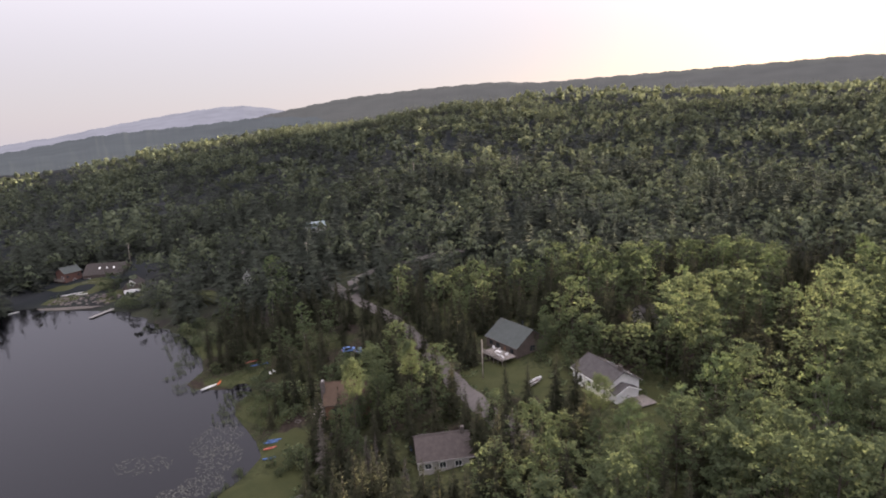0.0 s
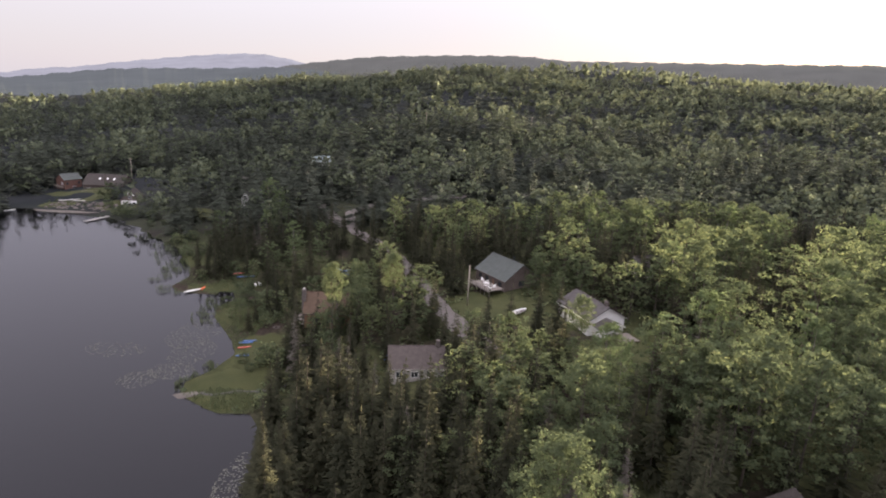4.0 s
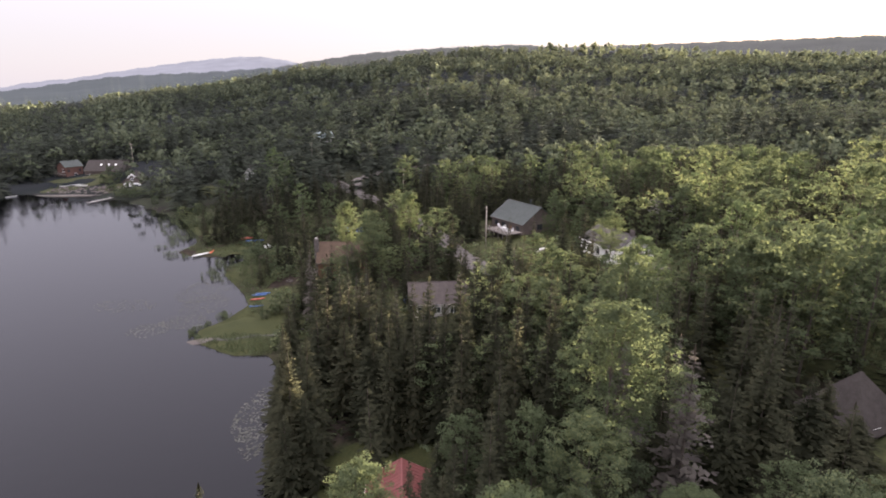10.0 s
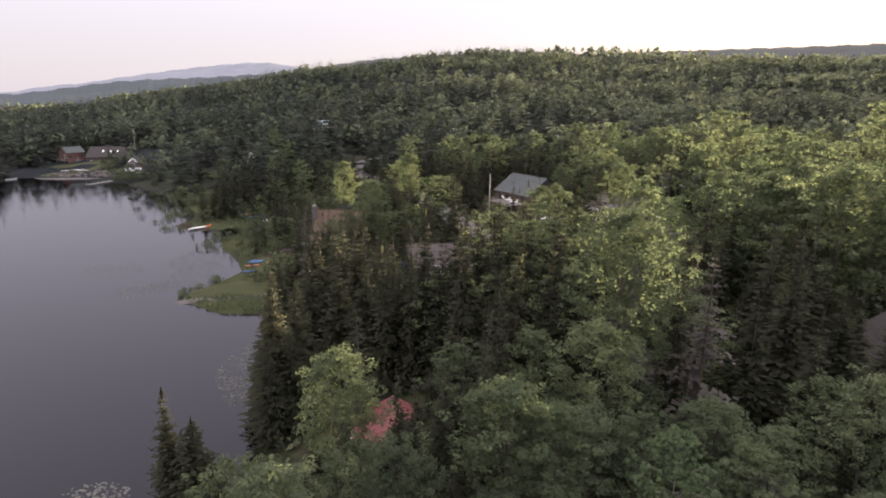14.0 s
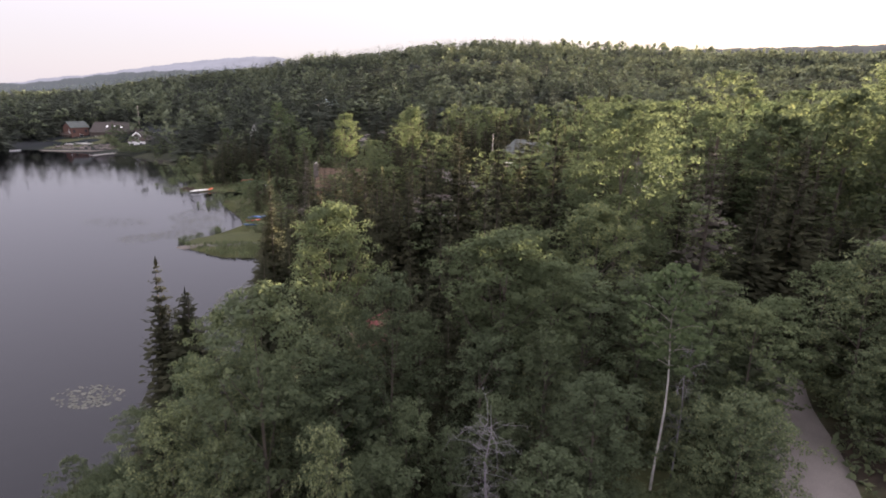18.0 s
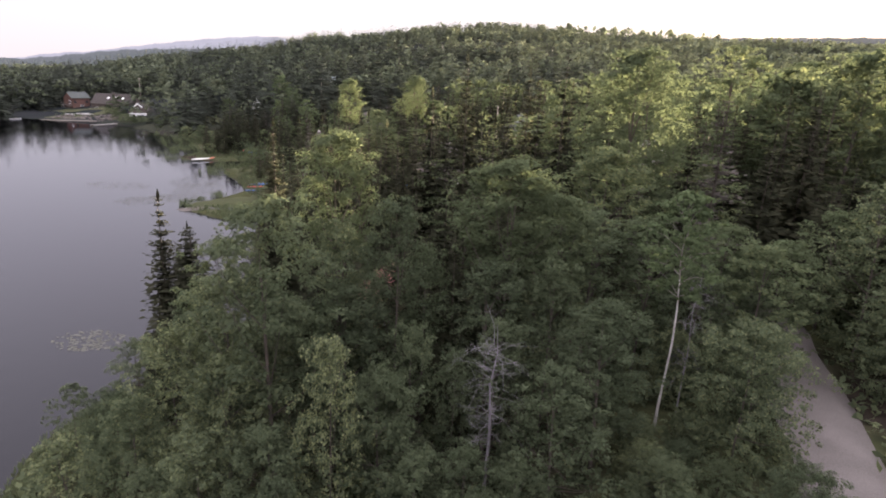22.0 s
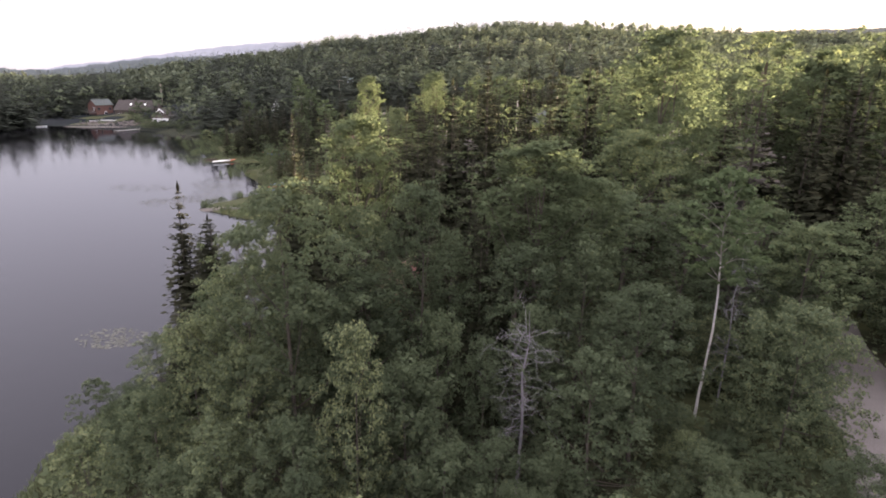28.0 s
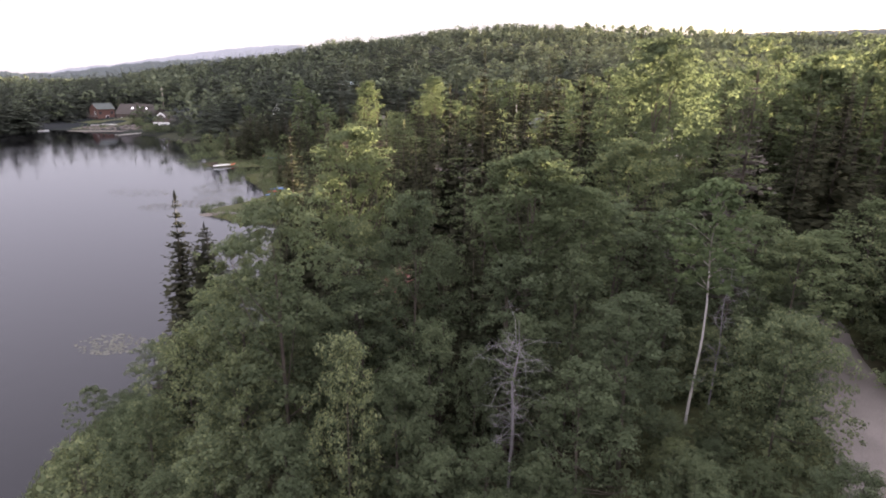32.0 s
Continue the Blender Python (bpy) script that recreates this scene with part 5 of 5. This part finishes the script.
canoe(-70.6, 161.6, 50, 5.2, HULL_WHITE, "white canoe pulled up on the grassy spit", True)
kayak(-68.4, 163.9, 92, 3.2, HULL_ORANGE, "orange kayak on the grassy spit beside a canoe")
kayak(-43.1, 128.4, 14, 3.4, HULL_BLUE, "blue kayak resting on the lawn by the water")
kayak(-42.5, 129.4, 14, 3.4, HULL_BLUE, "blue kayak resting on the lawn by the water")
kayak(-42.6, 125.9, 24, 3.1, HULL_RED, "red kayak resting on the lawn by the water")
kayak(-41.5, 121.5, 14, 3.0, HULL_BLUE, "blue kayak lying by itself on the lawn")
canoe(-63.3, 177.1, 30, 5.0, HULL_RED, "faded red canoe turned over on the grass", True)
canoe(-59.8, 175.4, 22, 5.4, HULL_BLUE, "blue canoe on the grass below the trees", True)


def rowboat(x, y, turn):
    b = new("rowing_boat")
    b.matrix_basis = pose(x, y, gz(x, y) + 0.12, 0, 0, turn)
    part("hull", hull_bm(5.6, 1.75, 0.62, 0.14, 0.8, 0.04), ALUMINIUM, b, smooth=True)
    for u in (-1.7, -0.3, 1.2):
        box("bench", b, DECK_WOOD, (u - 0.15, -0.72, 0.36), (u + 0.15, 0.72, 0.40))
    box("floorboards", b, DARK_WOOD, (-2.1, -0.5, 0.17), (2.0, 0.5, 0.21))
    box("outboard", b, TYRE, (-3.05, -0.16, 0.2), (-2.75, 0.16, 0.95), bevel=0.05)
    return tagged(b, "pale aluminium rowing boat drawn up on the yard grass", "boat")


for x, y, t, note in ((-179.2, 269.1, 25, "white motor boat on the lodge lawn"), (-171.5, 268.4, 15, "white sailing dinghy hull on the lodge lawn"), (-175.1, 270.8, 40, "small white boat on the lodge lawn")):
    canoe(x, y, t, 5.2, HULL_WHITE, note)
rng_b = random.Random(8)
for i in range(80):
    f = i / 79
    x, y = -181 + 31 * f + rng_b.uniform(-1, 1), 262.0 - 5.0 * f + rng_b.uniform(-5.0, 7.0)
    r = rng_b.uniform(0.35, 0.9)
    bm = bmesh.new()
    bmesh.ops.create_icosphere(bm, subdivisions=2, radius=r, matrix=Matrix.Diagonal((1.2, 0.9, 0.7, 1)))
    for v in bm.verts:
        v.co *= 1 + 0.16 * math.sin(5 * v.co.x / r + i) * math.cos(4 * v.co.y / r + 2 * i)
    me = bpy.data.meshes.new("boulder")
    bm.to_mesh(me)
    bm.free()
    me.materials.append(STONE)
    rock = new("boulder", me)
    rock.matrix_basis = pose(x, y, gz(x, y) + 0.2 * r, 0, 0, 40 * i)
    tagged(rock, "dark grey boulder on the bank below the lodge", "rock", "bank boulders")


rowboat(21.3, 135.6, 47)
canoe(-189.2, 247.7, 60, 4.5, HULL_WHITE, "white boat moored at the end of the beach", False, 0.1)


def chair(x, y, turn, mat, label):
    c = new("garden_chair")
    c.matrix_basis = pose(x, y, gz(x, y) + 0.04, 0, 0, turn)
    box("seat", c, mat, (-0.28, -0.28, 0.36), (0.28, 0.28, 0.42), bevel=0.02)
    prism("backrest", c, mat, [(0.24, 0.40), (0.30, 0.40), (0.48, 1.0), (0.42, 1.0)], "x", -0.28, 0.28)
    for u in (-0.26, 0.26):
        box("armrest", c, mat, (u - 0.06, -0.30, 0.58), (u + 0.06, 0.34, 0.62))
        for v in (-0.25, 0.25):
            box("leg", c, mat, (u - 0.03, v - 0.03, -0.05), (u + 0.03, v + 0.03, 0.58))
    return tagged(c, label, "chair", "garden chairs")


for x, y, t in ((-54.1, 167.6, 30), (-53.3, 169.0, 80)):
    chair(x, y, t, PLASTIC_WHITE, "white plastic garden chair on the lawn")


for u, v, t in ((-3.2, 1.0, 20), (-1.6, 1.5, 200), (1.4, -1.2, 90), (2.6, 0.6, 300), (3.4, -1.4, 40)):
    ca, sa = math.cos(radians(-56)), math.sin(radians(-56))
    seat = chair(13.9 + u * ca - v * sa, 151.7 + u * sa + v * ca, t, PLASTIC_WHITE, "white plastic garden chair on the cottage deck")
    seat.matrix_basis = pose(13.9 + u * ca - v * sa, 151.7 + u * sa + v * ca, 10.95, 0, 0, t)


def garden_table(x, y, z, turn):
    g = new("garden_table")
    g.matrix_basis = pose(x, y, z, 0, 0, turn)
    for k in range(6):
        box("slat", g, PLASTIC_WHITE, (-0.9, -0.45 + 0.15 * k, 0.70), (0.9, -0.45 + 0.15 * k + 0.135, 0.74))
    for a in (-0.8, 0.8):
        box("crossbar", g, PLASTIC_WHITE, (a - 0.04, -0.42, 0.64), (a + 0.04, 0.42, 0.698))
        for c in (-0.36, 0.36):
            box("leg", g, PLASTIC_WHITE, (a - 0.03, c - 0.03, 0.0), (a + 0.03, c + 0.03, 0.638))
    return tagged(g, "white slatted garden table on the cottage deck", "table")


garden_table(13.9, 151.7, 10.905, -40)


def fire_ring(x, y):
    f = new("fire_ring")
    f.matrix_basis = pose(x, y, gz(x, y) + 0.06)
    for i in range(14):
        an = 2 * math.pi * i / 14
        bm = bmesh.new()
        bmesh.ops.create_icosphere(bm, subdivisions=1, radius=0.17, matrix=Matrix.Translation((0.7 * math.cos(an), 0.7 * math.sin(an), 0.08)) @ Matrix.Diagonal((1, 1.2, 0.8 + 0.2 * math.sin(i), 1)))
        part("stone", bm, STONE, f)
    return tagged(f, "ring of stones for a campfire on the lawn", "fire ring")


fire_ring(-38.5, 137.0)


def dock(x, y, turn, length, width, mat, label):
    d = new("dock")
    d.matrix_basis = pose(x, y, 0.45, 0, 0, turn)
    n = int(length / 0.2)
    for i in range(n):
        u = -length / 2 + i * length / n
        box("plank", d, mat, (u, -width / 2, -0.05), (u + length / n - 0.015, width / 2, 0.0))
    for s in (-1, 1):
        box("beam", d, mat, (-length / 2, s * (width / 2 - 0.1) - 0.05, -0.2), (length / 2, s * (width / 2 - 0.1) + 0.05, -0.055))
        for k in range(int(length / 2.5) + 1):
            u = -length / 2 + 0.2 + k * (length - 0.4) / max(1, int(length / 2.5))
            box("post", d, mat, (u - 0.06, s * (width / 2 + 0.065) - 0.06, -1.6), (u + 0.06, s * (width / 2 + 0.065) + 0.06, 0.35))
    return tagged(d, label, "dock")


PALE_DOCK = mottled("sun_bleached_boards", (0.15, 0.142, 0.134), (0.22, 0.208, 0.196), 1.5, 12.0, 0.75)
dock(-146.0, 243.5, 75, 17.0, 1.8, PALE_DOCK, "long pale floating dock before the boathouse")
dock(-16.8, 61.5, 32, 4.0, 1.4, PALE_DOCK, "short pale wooden dock under the shore trees")
dock(-159.1, 255.5, 30, 9.0, 1.6, PALE_DOCK, "pale wooden dock section stored on the beach")


def pole(x, y, height, label, wired=True):
    p = new("utility_pole")
    p.matrix_basis = pose(x, y, gz(x, y) - 0.3)
    bm = bmesh.new()
    bmesh.ops.create_cone(bm, cap_ends=True, segments=12, radius1=0.17, radius2=0.11, depth=height, matrix=Matrix.Translation((0, 0, height / 2)))
    part("post", bm, POLE_WOOD, p, smooth=True)
    if wired:
        box("crossarm", p, POLE_WOOD, (-0.9, -0.06, height - 0.75), (0.9, 0.06, height - 0.62))
        for u in (-0.8, -0.3, 0.3, 0.8):
            bm = bmesh.new()
            bmesh.ops.create_cone(bm, cap_ends=True, segments=8, radius1=0.06, radius2=0.04, depth=0.16, matrix=Matrix.Translation((u, 0, height - 0.54)))
            part("insulator", bm, GLASS, p)
    return tagged(p, label, "pole", "utility poles")


POLE_WOOD = mottled("weathered_pole_wood", (0.22, 0.19, 0.165), (0.34, 0.30, 0.26), 2.0, 20.0, 0.85)
for x, y, hgt in ((8.8, 141.2, 10.9), (-17.2, 208.9, 10.5), (-63.0, 265.5, 10.5), (53.7, 414.4, 14.0), (-18.8, 417.1, 14.0), (-166.9, 306.4, 12.0)):
    pole(x, y, hgt, "grey weathered wooden utility pole", hgt != 10.9)


def wheel(parent, x, y, z):
    bm = bmesh.new()
    bmesh.ops.create_cone(bm, cap_ends=True, segments=20, radius1=0.33, radius2=0.33, depth=0.22, matrix=Matrix.Translation((x, y, z)) @ Matrix.Rotation(radians(90), 4, "X"))
    bmesh.ops.bevel(bm, geom=[e for e in bm.edges if len(e.link_faces) == 2 and e.calc_face_angle(0) > 1], offset=0.04, segments=1, affect="EDGES")
    w = part("wheel", bm, TYRE, parent, smooth=False)
    bm = bmesh.new()
    bmesh.ops.create_cone(bm, cap_ends=True, segments=16, radius1=0.19, radius2=0.19, depth=0.24, matrix=Matrix.Translation((x, y, z)) @ Matrix.Rotation(radians(90), 4, "X"))
    part("rim", bm, ALUMINIUM, w)


def car(x, y, turn, mat, label):
    c = new("car")
    c.matrix_basis = pose(x, y, gz(x, y) + 0.1, 0, 0, turn)
    prism("body", c, mat, [(-2.2, 0.35), (-2.15, 0.85), (-1.95, 0.95), (-0.9, 1.0), (0.9, 1.0), (1.7, 0.95), (2.2, 0.78), (2.25, 0.35)], "y", -0.88, 0.88)
    prism("roof", c, mat, [(-1.75, 1.42), (-1.55, 1.5), (0.2, 1.5), (0.45, 1.42)], "y", -0.68, 0.68)
    prism("cabin_glass", c, GLASS, [(-2.0, 1.0), (-1.72, 1.41), (0.42, 1.41), (1.05, 1.0)], "y", -0.74, 0.74)
    for u in (-1.35, 1.4):
        for v in (-0.8, 0.8):
            wheel(c, u, v, 0.33)
    for v in (-0.62, 0.62):
        box("headlight", c, PLASTIC_WHITE, (2.2, v - 0.18, 0.6), (2.27, v + 0.18, 0.74))
        box("tail_light", c, HULL_RED, (-2.23, v - 0.14, 0.68), (-2.17, v + 0.14, 0.84))
    return tagged(c, label, "car")


car(-31.2, 175.6, 20, CAR_BLUE, "dark blue car parked on the grass among trees")
car(-26.8, 173.5, 60, CAR_BLUE, "dark blue car parked on the grass among trees")


def barrel(x, y, mat, label):
    b = new("rain_barrel")
    b.matrix_basis = pose(x, y, gz(x, y))
    bm = bmesh.new()
    prof = [(0.26, 0), (0.30, 0.12), (0.31, 0.45), (0.30, 0.8), (0.26, 0.92), (0.0, 0.92)]
    rings = [[bm.verts.new((r * math.cos(2 * math.pi * i / 16), r * math.sin(2 * math.pi * i / 16), z)) for i in range(16)] if r else [bm.verts.new((0, 0, z))] for r, z in prof]
    for a, c in zip(rings, rings[1:]):
        for i in range(16):
            bm.faces.new((a[i], a[(i + 1) % 16], c[(i + 1) % 16], c[i]) if len(c) > 1 else (a[i], a[(i + 1) % 16], c[0]))
    part("drum", bm, mat, b, smooth=True)
    return tagged(b, label, "barrel")


for i, (x, y) in enumerate(((-8.6, 116.8), (-8.9, 117.8), (-8.4, 118.5))):
    barrel(x, y, HULL_BLUE, "blue plastic rain barrel beside the cottage wall")


# ---- the leaning birch and the dead tree ----
def leaning_birch():
    rng = np.random.default_rng(3)
    x, y = 14.4, 33.6
    b = new("leaning_birch")
    b.matrix_basis = pose(x, y, gz(x, y) - 0.05)
    line = [(0, 0, -0.3), (0.05, 0.05, 1.3), (0.10, 0.0, 2.6), (0.15, -0.2, 5.35), (0.06, -0.37, 7.3), (-0.13, -0.52, 9.2), (-0.29, -0.67, 10.3), (-0.35, -0.86, 11.9), (-0.44, -1.04, 13.4)]
    radii = [0.09, 0.075, 0.066, 0.057, 0.05, 0.042, 0.032, 0.02, 0.008]
    for name, lo, hi, mat, note in (("trunk", 0, 6, BIRCH_BARK, "long white birch trunk"), ("upper_trunk", 5, 9, YOUNG_BARK, "")):
        verts, faces = [], []
        tube(verts, faces, line[lo:hi], radii[lo:hi], 9)
        link_mesh(name, verts, faces, mat, b, note, True)
    c, a, bb, tips, facing = branchy_crown(rng, 5.9, 2.0, 0.0, 44, 4200, 0.115, 0.34, 1.2)
    shift = np.array([-0.3, -0.75, 8.1])
    for tip in tips[::2] + shift:
        verts, faces = [], []
        k = min(0.97, max(0.0, (tip[2] - 9.0) / 5.2))
        root = np.array([-0.13 - 0.3 * k, -0.52 - 0.5 * k, 8.2 + 4.6 * k])
        tube(verts, faces, [root, (root + tip) / 2 + [0, 0, 0.2], tip], [0.026, 0.016, 0.005], 5)
        link_mesh("limb", verts, faces, YOUNG_BARK, b)
    ob = new("crown", quads_mesh("crown", c + shift, a, bb, BIRCH_LEAF, facing=facing))
    ob.parent = b
    return tagged(b, "birch with a long white bare trunk leaning over the slope", "tree")


def dead_tree(x, y, height, seed, label, low=0.30, count=70, reach=1.0, thick=0.12):
    """A bare trunk with a tangle of long crooked twigs."""
    rng = np.random.default_rng(seed)
    d = new("dead_tree")
    d.matrix_basis = pose(x, y, gz(x, y) - 0.1)
    verts, faces = [], []
    tube(verts, faces, [(0, 0, 0), (0.1, 0.02, height * 0.45), (-0.05, 0.0, height * 0.7), (0.2, 0.1, height * 0.86), (0.1, 0.1, height)], [thick, thick * 0.7, thick * 0.5, thick * 0.3, 0.008], 8)
    link_mesh("trunk", verts, faces, DEAD_WOOD, d, smooth=True)
    for k in range(count):
        verts, faces = [], []
        z = height * rng.uniform(low, 0.93)
        an, ln = rng.uniform(0, 6.28), reach * rng.uniform(0.5, 2.1) ** 1.1
        way = np.array([math.cos(an), math.sin(an), rng.uniform(-0.35, 0.55)])
        p = np.array([0.02, 0.03, z])
        mid = p + way * ln * 0.5 + [0, 0, rng.uniform(-0.1, 0.2) * ln]
        end = p + way * ln + np.array([0, 0, -0.35 * ln * rng.uniform(-0.6, 1)]) + unit(rng, 1)[0] * 0.28 * ln
        tube(verts, faces, [p, mid, end], [0.017, 0.011, 0.005], 4)
        for _ in range(5):
            q = mid + (end - mid) * rng.uniform(-0.4, 0.95)
            tube(verts, faces, [q, q + (unit(rng, 1)[0] + way * 0.4) * ln * 0.30], [0.008, 0.003], 3)
        link_mesh("branch", verts, faces, DEAD_WOOD, d)
    return tagged(d, label, "tree")


leaning_birch()
dead_tree(4.5, 28.6, 10.3, 4, "dead grey tree with a tangle of bare branches", 0.36, 74, 0.80, 0.10)
dead_tree(15.9, 34.6, 9.5, 9, "thin dead spruce with bare twigs behind the birch", 0.30, 45, 0.6, 0.05)


# ---- water plants ----
def lily_pads():
    rng = np.random.default_rng(12)
    V = []
    for cx, cy, rx, ry, n in ((-31.1, 51.1, 3.3, 2.2, 190), (-27.1, 79.7, 3.2, 8, 420), (-58.6, 108.7, 4, 3.5, 160), (-53.6, 113.4, 5, 4, 240), (-70.5, 121.7, 7, 4, 160),
                              (-57.4, 133.0, 6, 9, 420), (-53.5, 123.2, 5, 7, 300), (-25.1, 71.9, 2, 4, 120)):
        k = np.sqrt(rng.uniform(0, 1, n))
        an = rng.uniform(0, 2 * np.pi, n)
        x, y = cx + rx * k * np.cos(an), cy + ry * k * np.sin(an)
        ok = shore_distance(x, y) < -0.4
        x, y = x[ok], y[ok]
        r, t = rng.uniform(0.09, 0.19, len(x)), rng.uniform(0, 6.28, len(x))
        for px, py, pr, pt in zip(x, y, r, t):
            ring = [(px + pr * math.cos(pt + q), py + pr * math.sin(pt + q), 0.015 + 0.012 * math.sin(3 * q + px)) for q in (0.35, 1.3, 2.2, 3.14, 4.1, 5.0, 5.93)]
            V.append([(px + 0.15 * pr * math.cos(pt), py + 0.15 * pr * math.sin(pt), 0.02)] + ring)
    verts = [p for q in V for p in q]
    faces = [tuple(range(8 * i, 8 * i + 8)) for i in range(len(V))]
    ob = link_mesh("lily_pads", verts, faces, PAD)
    tagged(ob, "floating lily pads in loose patches on the still water", "lily pads", kind="stuff")


def blades(name, patches, per, tall, mat, label, category, on_water):
    rng = np.random.default_rng(21)
    C, A, B = [], [], []
    for cx, cy, rx, ry, n in patches:
        k, an = np.sqrt(rng.uniform(0, 1, n * per)), rng.uniform(0, 2 * np.pi, n * per)
        x, y = cx + rx * k * np.cos(an), cy + ry * k * np.sin(an)
        d = shore_distance(x, y)
        clump = waves(x, y, 5.0, cx) + 0.6 * waves(x, y, 2.1, cy)
        ok = ((d < 0.8) & (d > -9) & (clump > 0.12)) if on_water else ((d > 0.2) & (clump > -0.5))
        x, y = x[ok], y[ok]
        h = tall * rng.uniform(0.5, 1.15, len(x))
        z = np.maximum(ground_height(x, y), -0.05)
        t = rng.uniform(0, 6.28, len(x))
        lean = rng.normal(size=(len(x), 2)) * 0.16
        C.append(np.stack([x, y, z + h / 2], -1))
        A.append(np.stack([lean[:, 0] * h / 2, lean[:, 1] * h / 2, h / 2], -1))
        B.append(np.stack([np.cos(t) * 0.05, np.sin(t) * 0.05, 0 * t], -1))
    ob = new(name, quads_mesh(name, np.concatenate(C), np.concatenate(A), np.concatenate(B), mat))
    tagged(ob, label, category, kind="stuff")


lily_pads()
blades("reeds", [(-91.6, 196.2, 9, 12, 420), (-83.7, 185.3, 6, 8, 260), (-57.2, 145.7, 6, 8, 600), (-48.6, 108.0, 1.6, 3.0, 130), (-76.0, 162.7, 6, 5, 300), (-109.2, 221.0, 10, 8, 300), (-86.5, 176.0, 5, 8, 380), (-98.0, 208.0, 8, 7, 350), (-46.6, 113.5, 2.0, 5.0, 260), (-61.5, 154.0, 3, 5, 220)], 3, 1.1, REED,
       "green reeds standing in shallow water", "reeds", True)
blades("tall_grass", [(-89.4, 210.8, 14, 16, 1200), (-69.9, 174.3, 12, 10, 900), (-60.1, 156.5, 6, 10, 700), (-38.8, 101.4, 9, 5, 700), (-46.4, 136.7, 4, 12, 600), (-129.3, 254.8, 18, 8, 800), (-22.6, 35.0, 4, 6, 700)], 4, 0.7, REED,
       "rough marsh grass along the shore", "grass", False)


# ---- shore shrubs ----
SHRUB_SMALL = [make_broadleaf(201 + i, 3.0, 1.7, 420, 0.17, SHRUB, "shrub", base=0.0, branches=22, label="rounded green shrub near the water") for i in range(3)]
rng_s = random.Random(17)
bank = [(-184.5 + 2.6 * k + 0.8 * math.sin(3 * k), 266.5 - 0.5 * k + 2.6 * math.sin(2.3 * k), 1.1 + 0.5 * math.sin(1.7 * k)) for k in range(13)]
spots = [(-35.7, 116.0, 2.4), (-37.2, 114.1, 2.0), (-41.4, 137.6, 3.4), (-39.4, 140.4, 3.0), (-44.4, 143.5, 2.6), (-37.4, 145.2, 3.2), (-153.8, 261.3, 4.0), (-150.9, 258.3, 3.0), (-160.0, 274.1, 7.5), (-157.6, 271.7, 5.5), (-162.3, 271.2, 4.0)]
for _ in range(900):
    x, y = rng_s.uniform(-150, -15), rng_s.uniform(28, 265)
    d = float(shore_distance(x, y))
    if 0.8 < d < (12 if y > 178 else 7) and (y > 178 or rng_s.random() < 0.4) and not any(((x - cx) / (rx * 0.8)) ** 2 + ((y - cy) / (ry * 0.8)) ** 2 < 1 for cx, cy, rx, ry in ((-38.7, 108.3, 9, 12), (-40.6, 124.9, 6, 8), (-66.0, 164.4, 12, 5), (-170.0, 261.7, 32, 20), (-149.0, 265.5, 16, 16))):
        spots.append((x, y, rng_s.uniform(1.4, 3.4) * (1.25 if y > 178 else 1.0)))
spots += [(-44.6, 148.5, 5.5), (-41.5, 149.5, 5.0), (-47.5, 151.0, 4.2), (-34.0, 117.6, 5.0), (-32.0, 116.2, 4.2), (-36.2, 119.0, 3.4), (-53.0, 153.0, 6.0), (-50.6, 152.0, 4.6)]
for i, (x, y, h) in enumerate(spots + bank):
    place_tree(SHRUB_SMALL[i % 3], USED, x, y, h / 3 * 1.1, h / 3, 71 * i)


# ---- undergrowth of the near slope ----
def undergrowth(name, seed, n, box_x, box_y, size, label):
    rng = np.random.default_rng(seed)
    x, y = rng.uniform(*box_x, n), rng.uniform(*box_y, n)
    d = shore_distance(x, y)
    ok = (d > 0.8) & (waves(x, y, 6.0, 1.0) + 0.7 * waves(x, y, 2.3, 2.0) > -0.45)
    ok &= np.array([not (near_way(p, q, ROAD, 2.2) or any(((p - cx) / rx) ** 2 + ((q - cy) / ry) ** 2 < 0.6 for cx, cy, rx, ry in CLEAR)) for p, q in zip(x, y)])
    x, y = x[ok], y[ok]
    k = 7
    x, y = np.repeat(x, k) + rng.normal(size=len(x) * k) * 0.35, np.repeat(y, k) + rng.normal(size=len(y) * k) * 0.35
    h = np.repeat(rng.uniform(0.2, 1.5, len(x) // k), k) * rng.uniform(0.2, 1.0, len(x))
    c = np.stack([x, y, ground_height(x, y) + h], -1)
    out = unit(rng, len(x)) * 0.7 + [0, 0, 0.6]
    out /= np.linalg.norm(out, axis=1, keepdims=True)
    a = np.cross(out, unit(rng, len(x)))
    a /= np.linalg.norm(a, axis=1, keepdims=True) + 1e-9
    b = np.cross(out, a)
    s = size * rng.uniform(0.6, 1.4, (len(x), 1))
    ob = new(name, quads_mesh(name, c, a * s, b * s * 0.6, SHRUB))
    tagged(ob, label, "undergrowth", kind="stuff")


undergrowth("undergrowth", 5, 2600, (-22, 34), (18, 52), 0.24, "low leafy brush covering the slope below the trees")
undergrowth("undergrowth", 6, 2600, (-48, 60), (52, 160), 0.42, "low leafy brush between the cottages and trees")
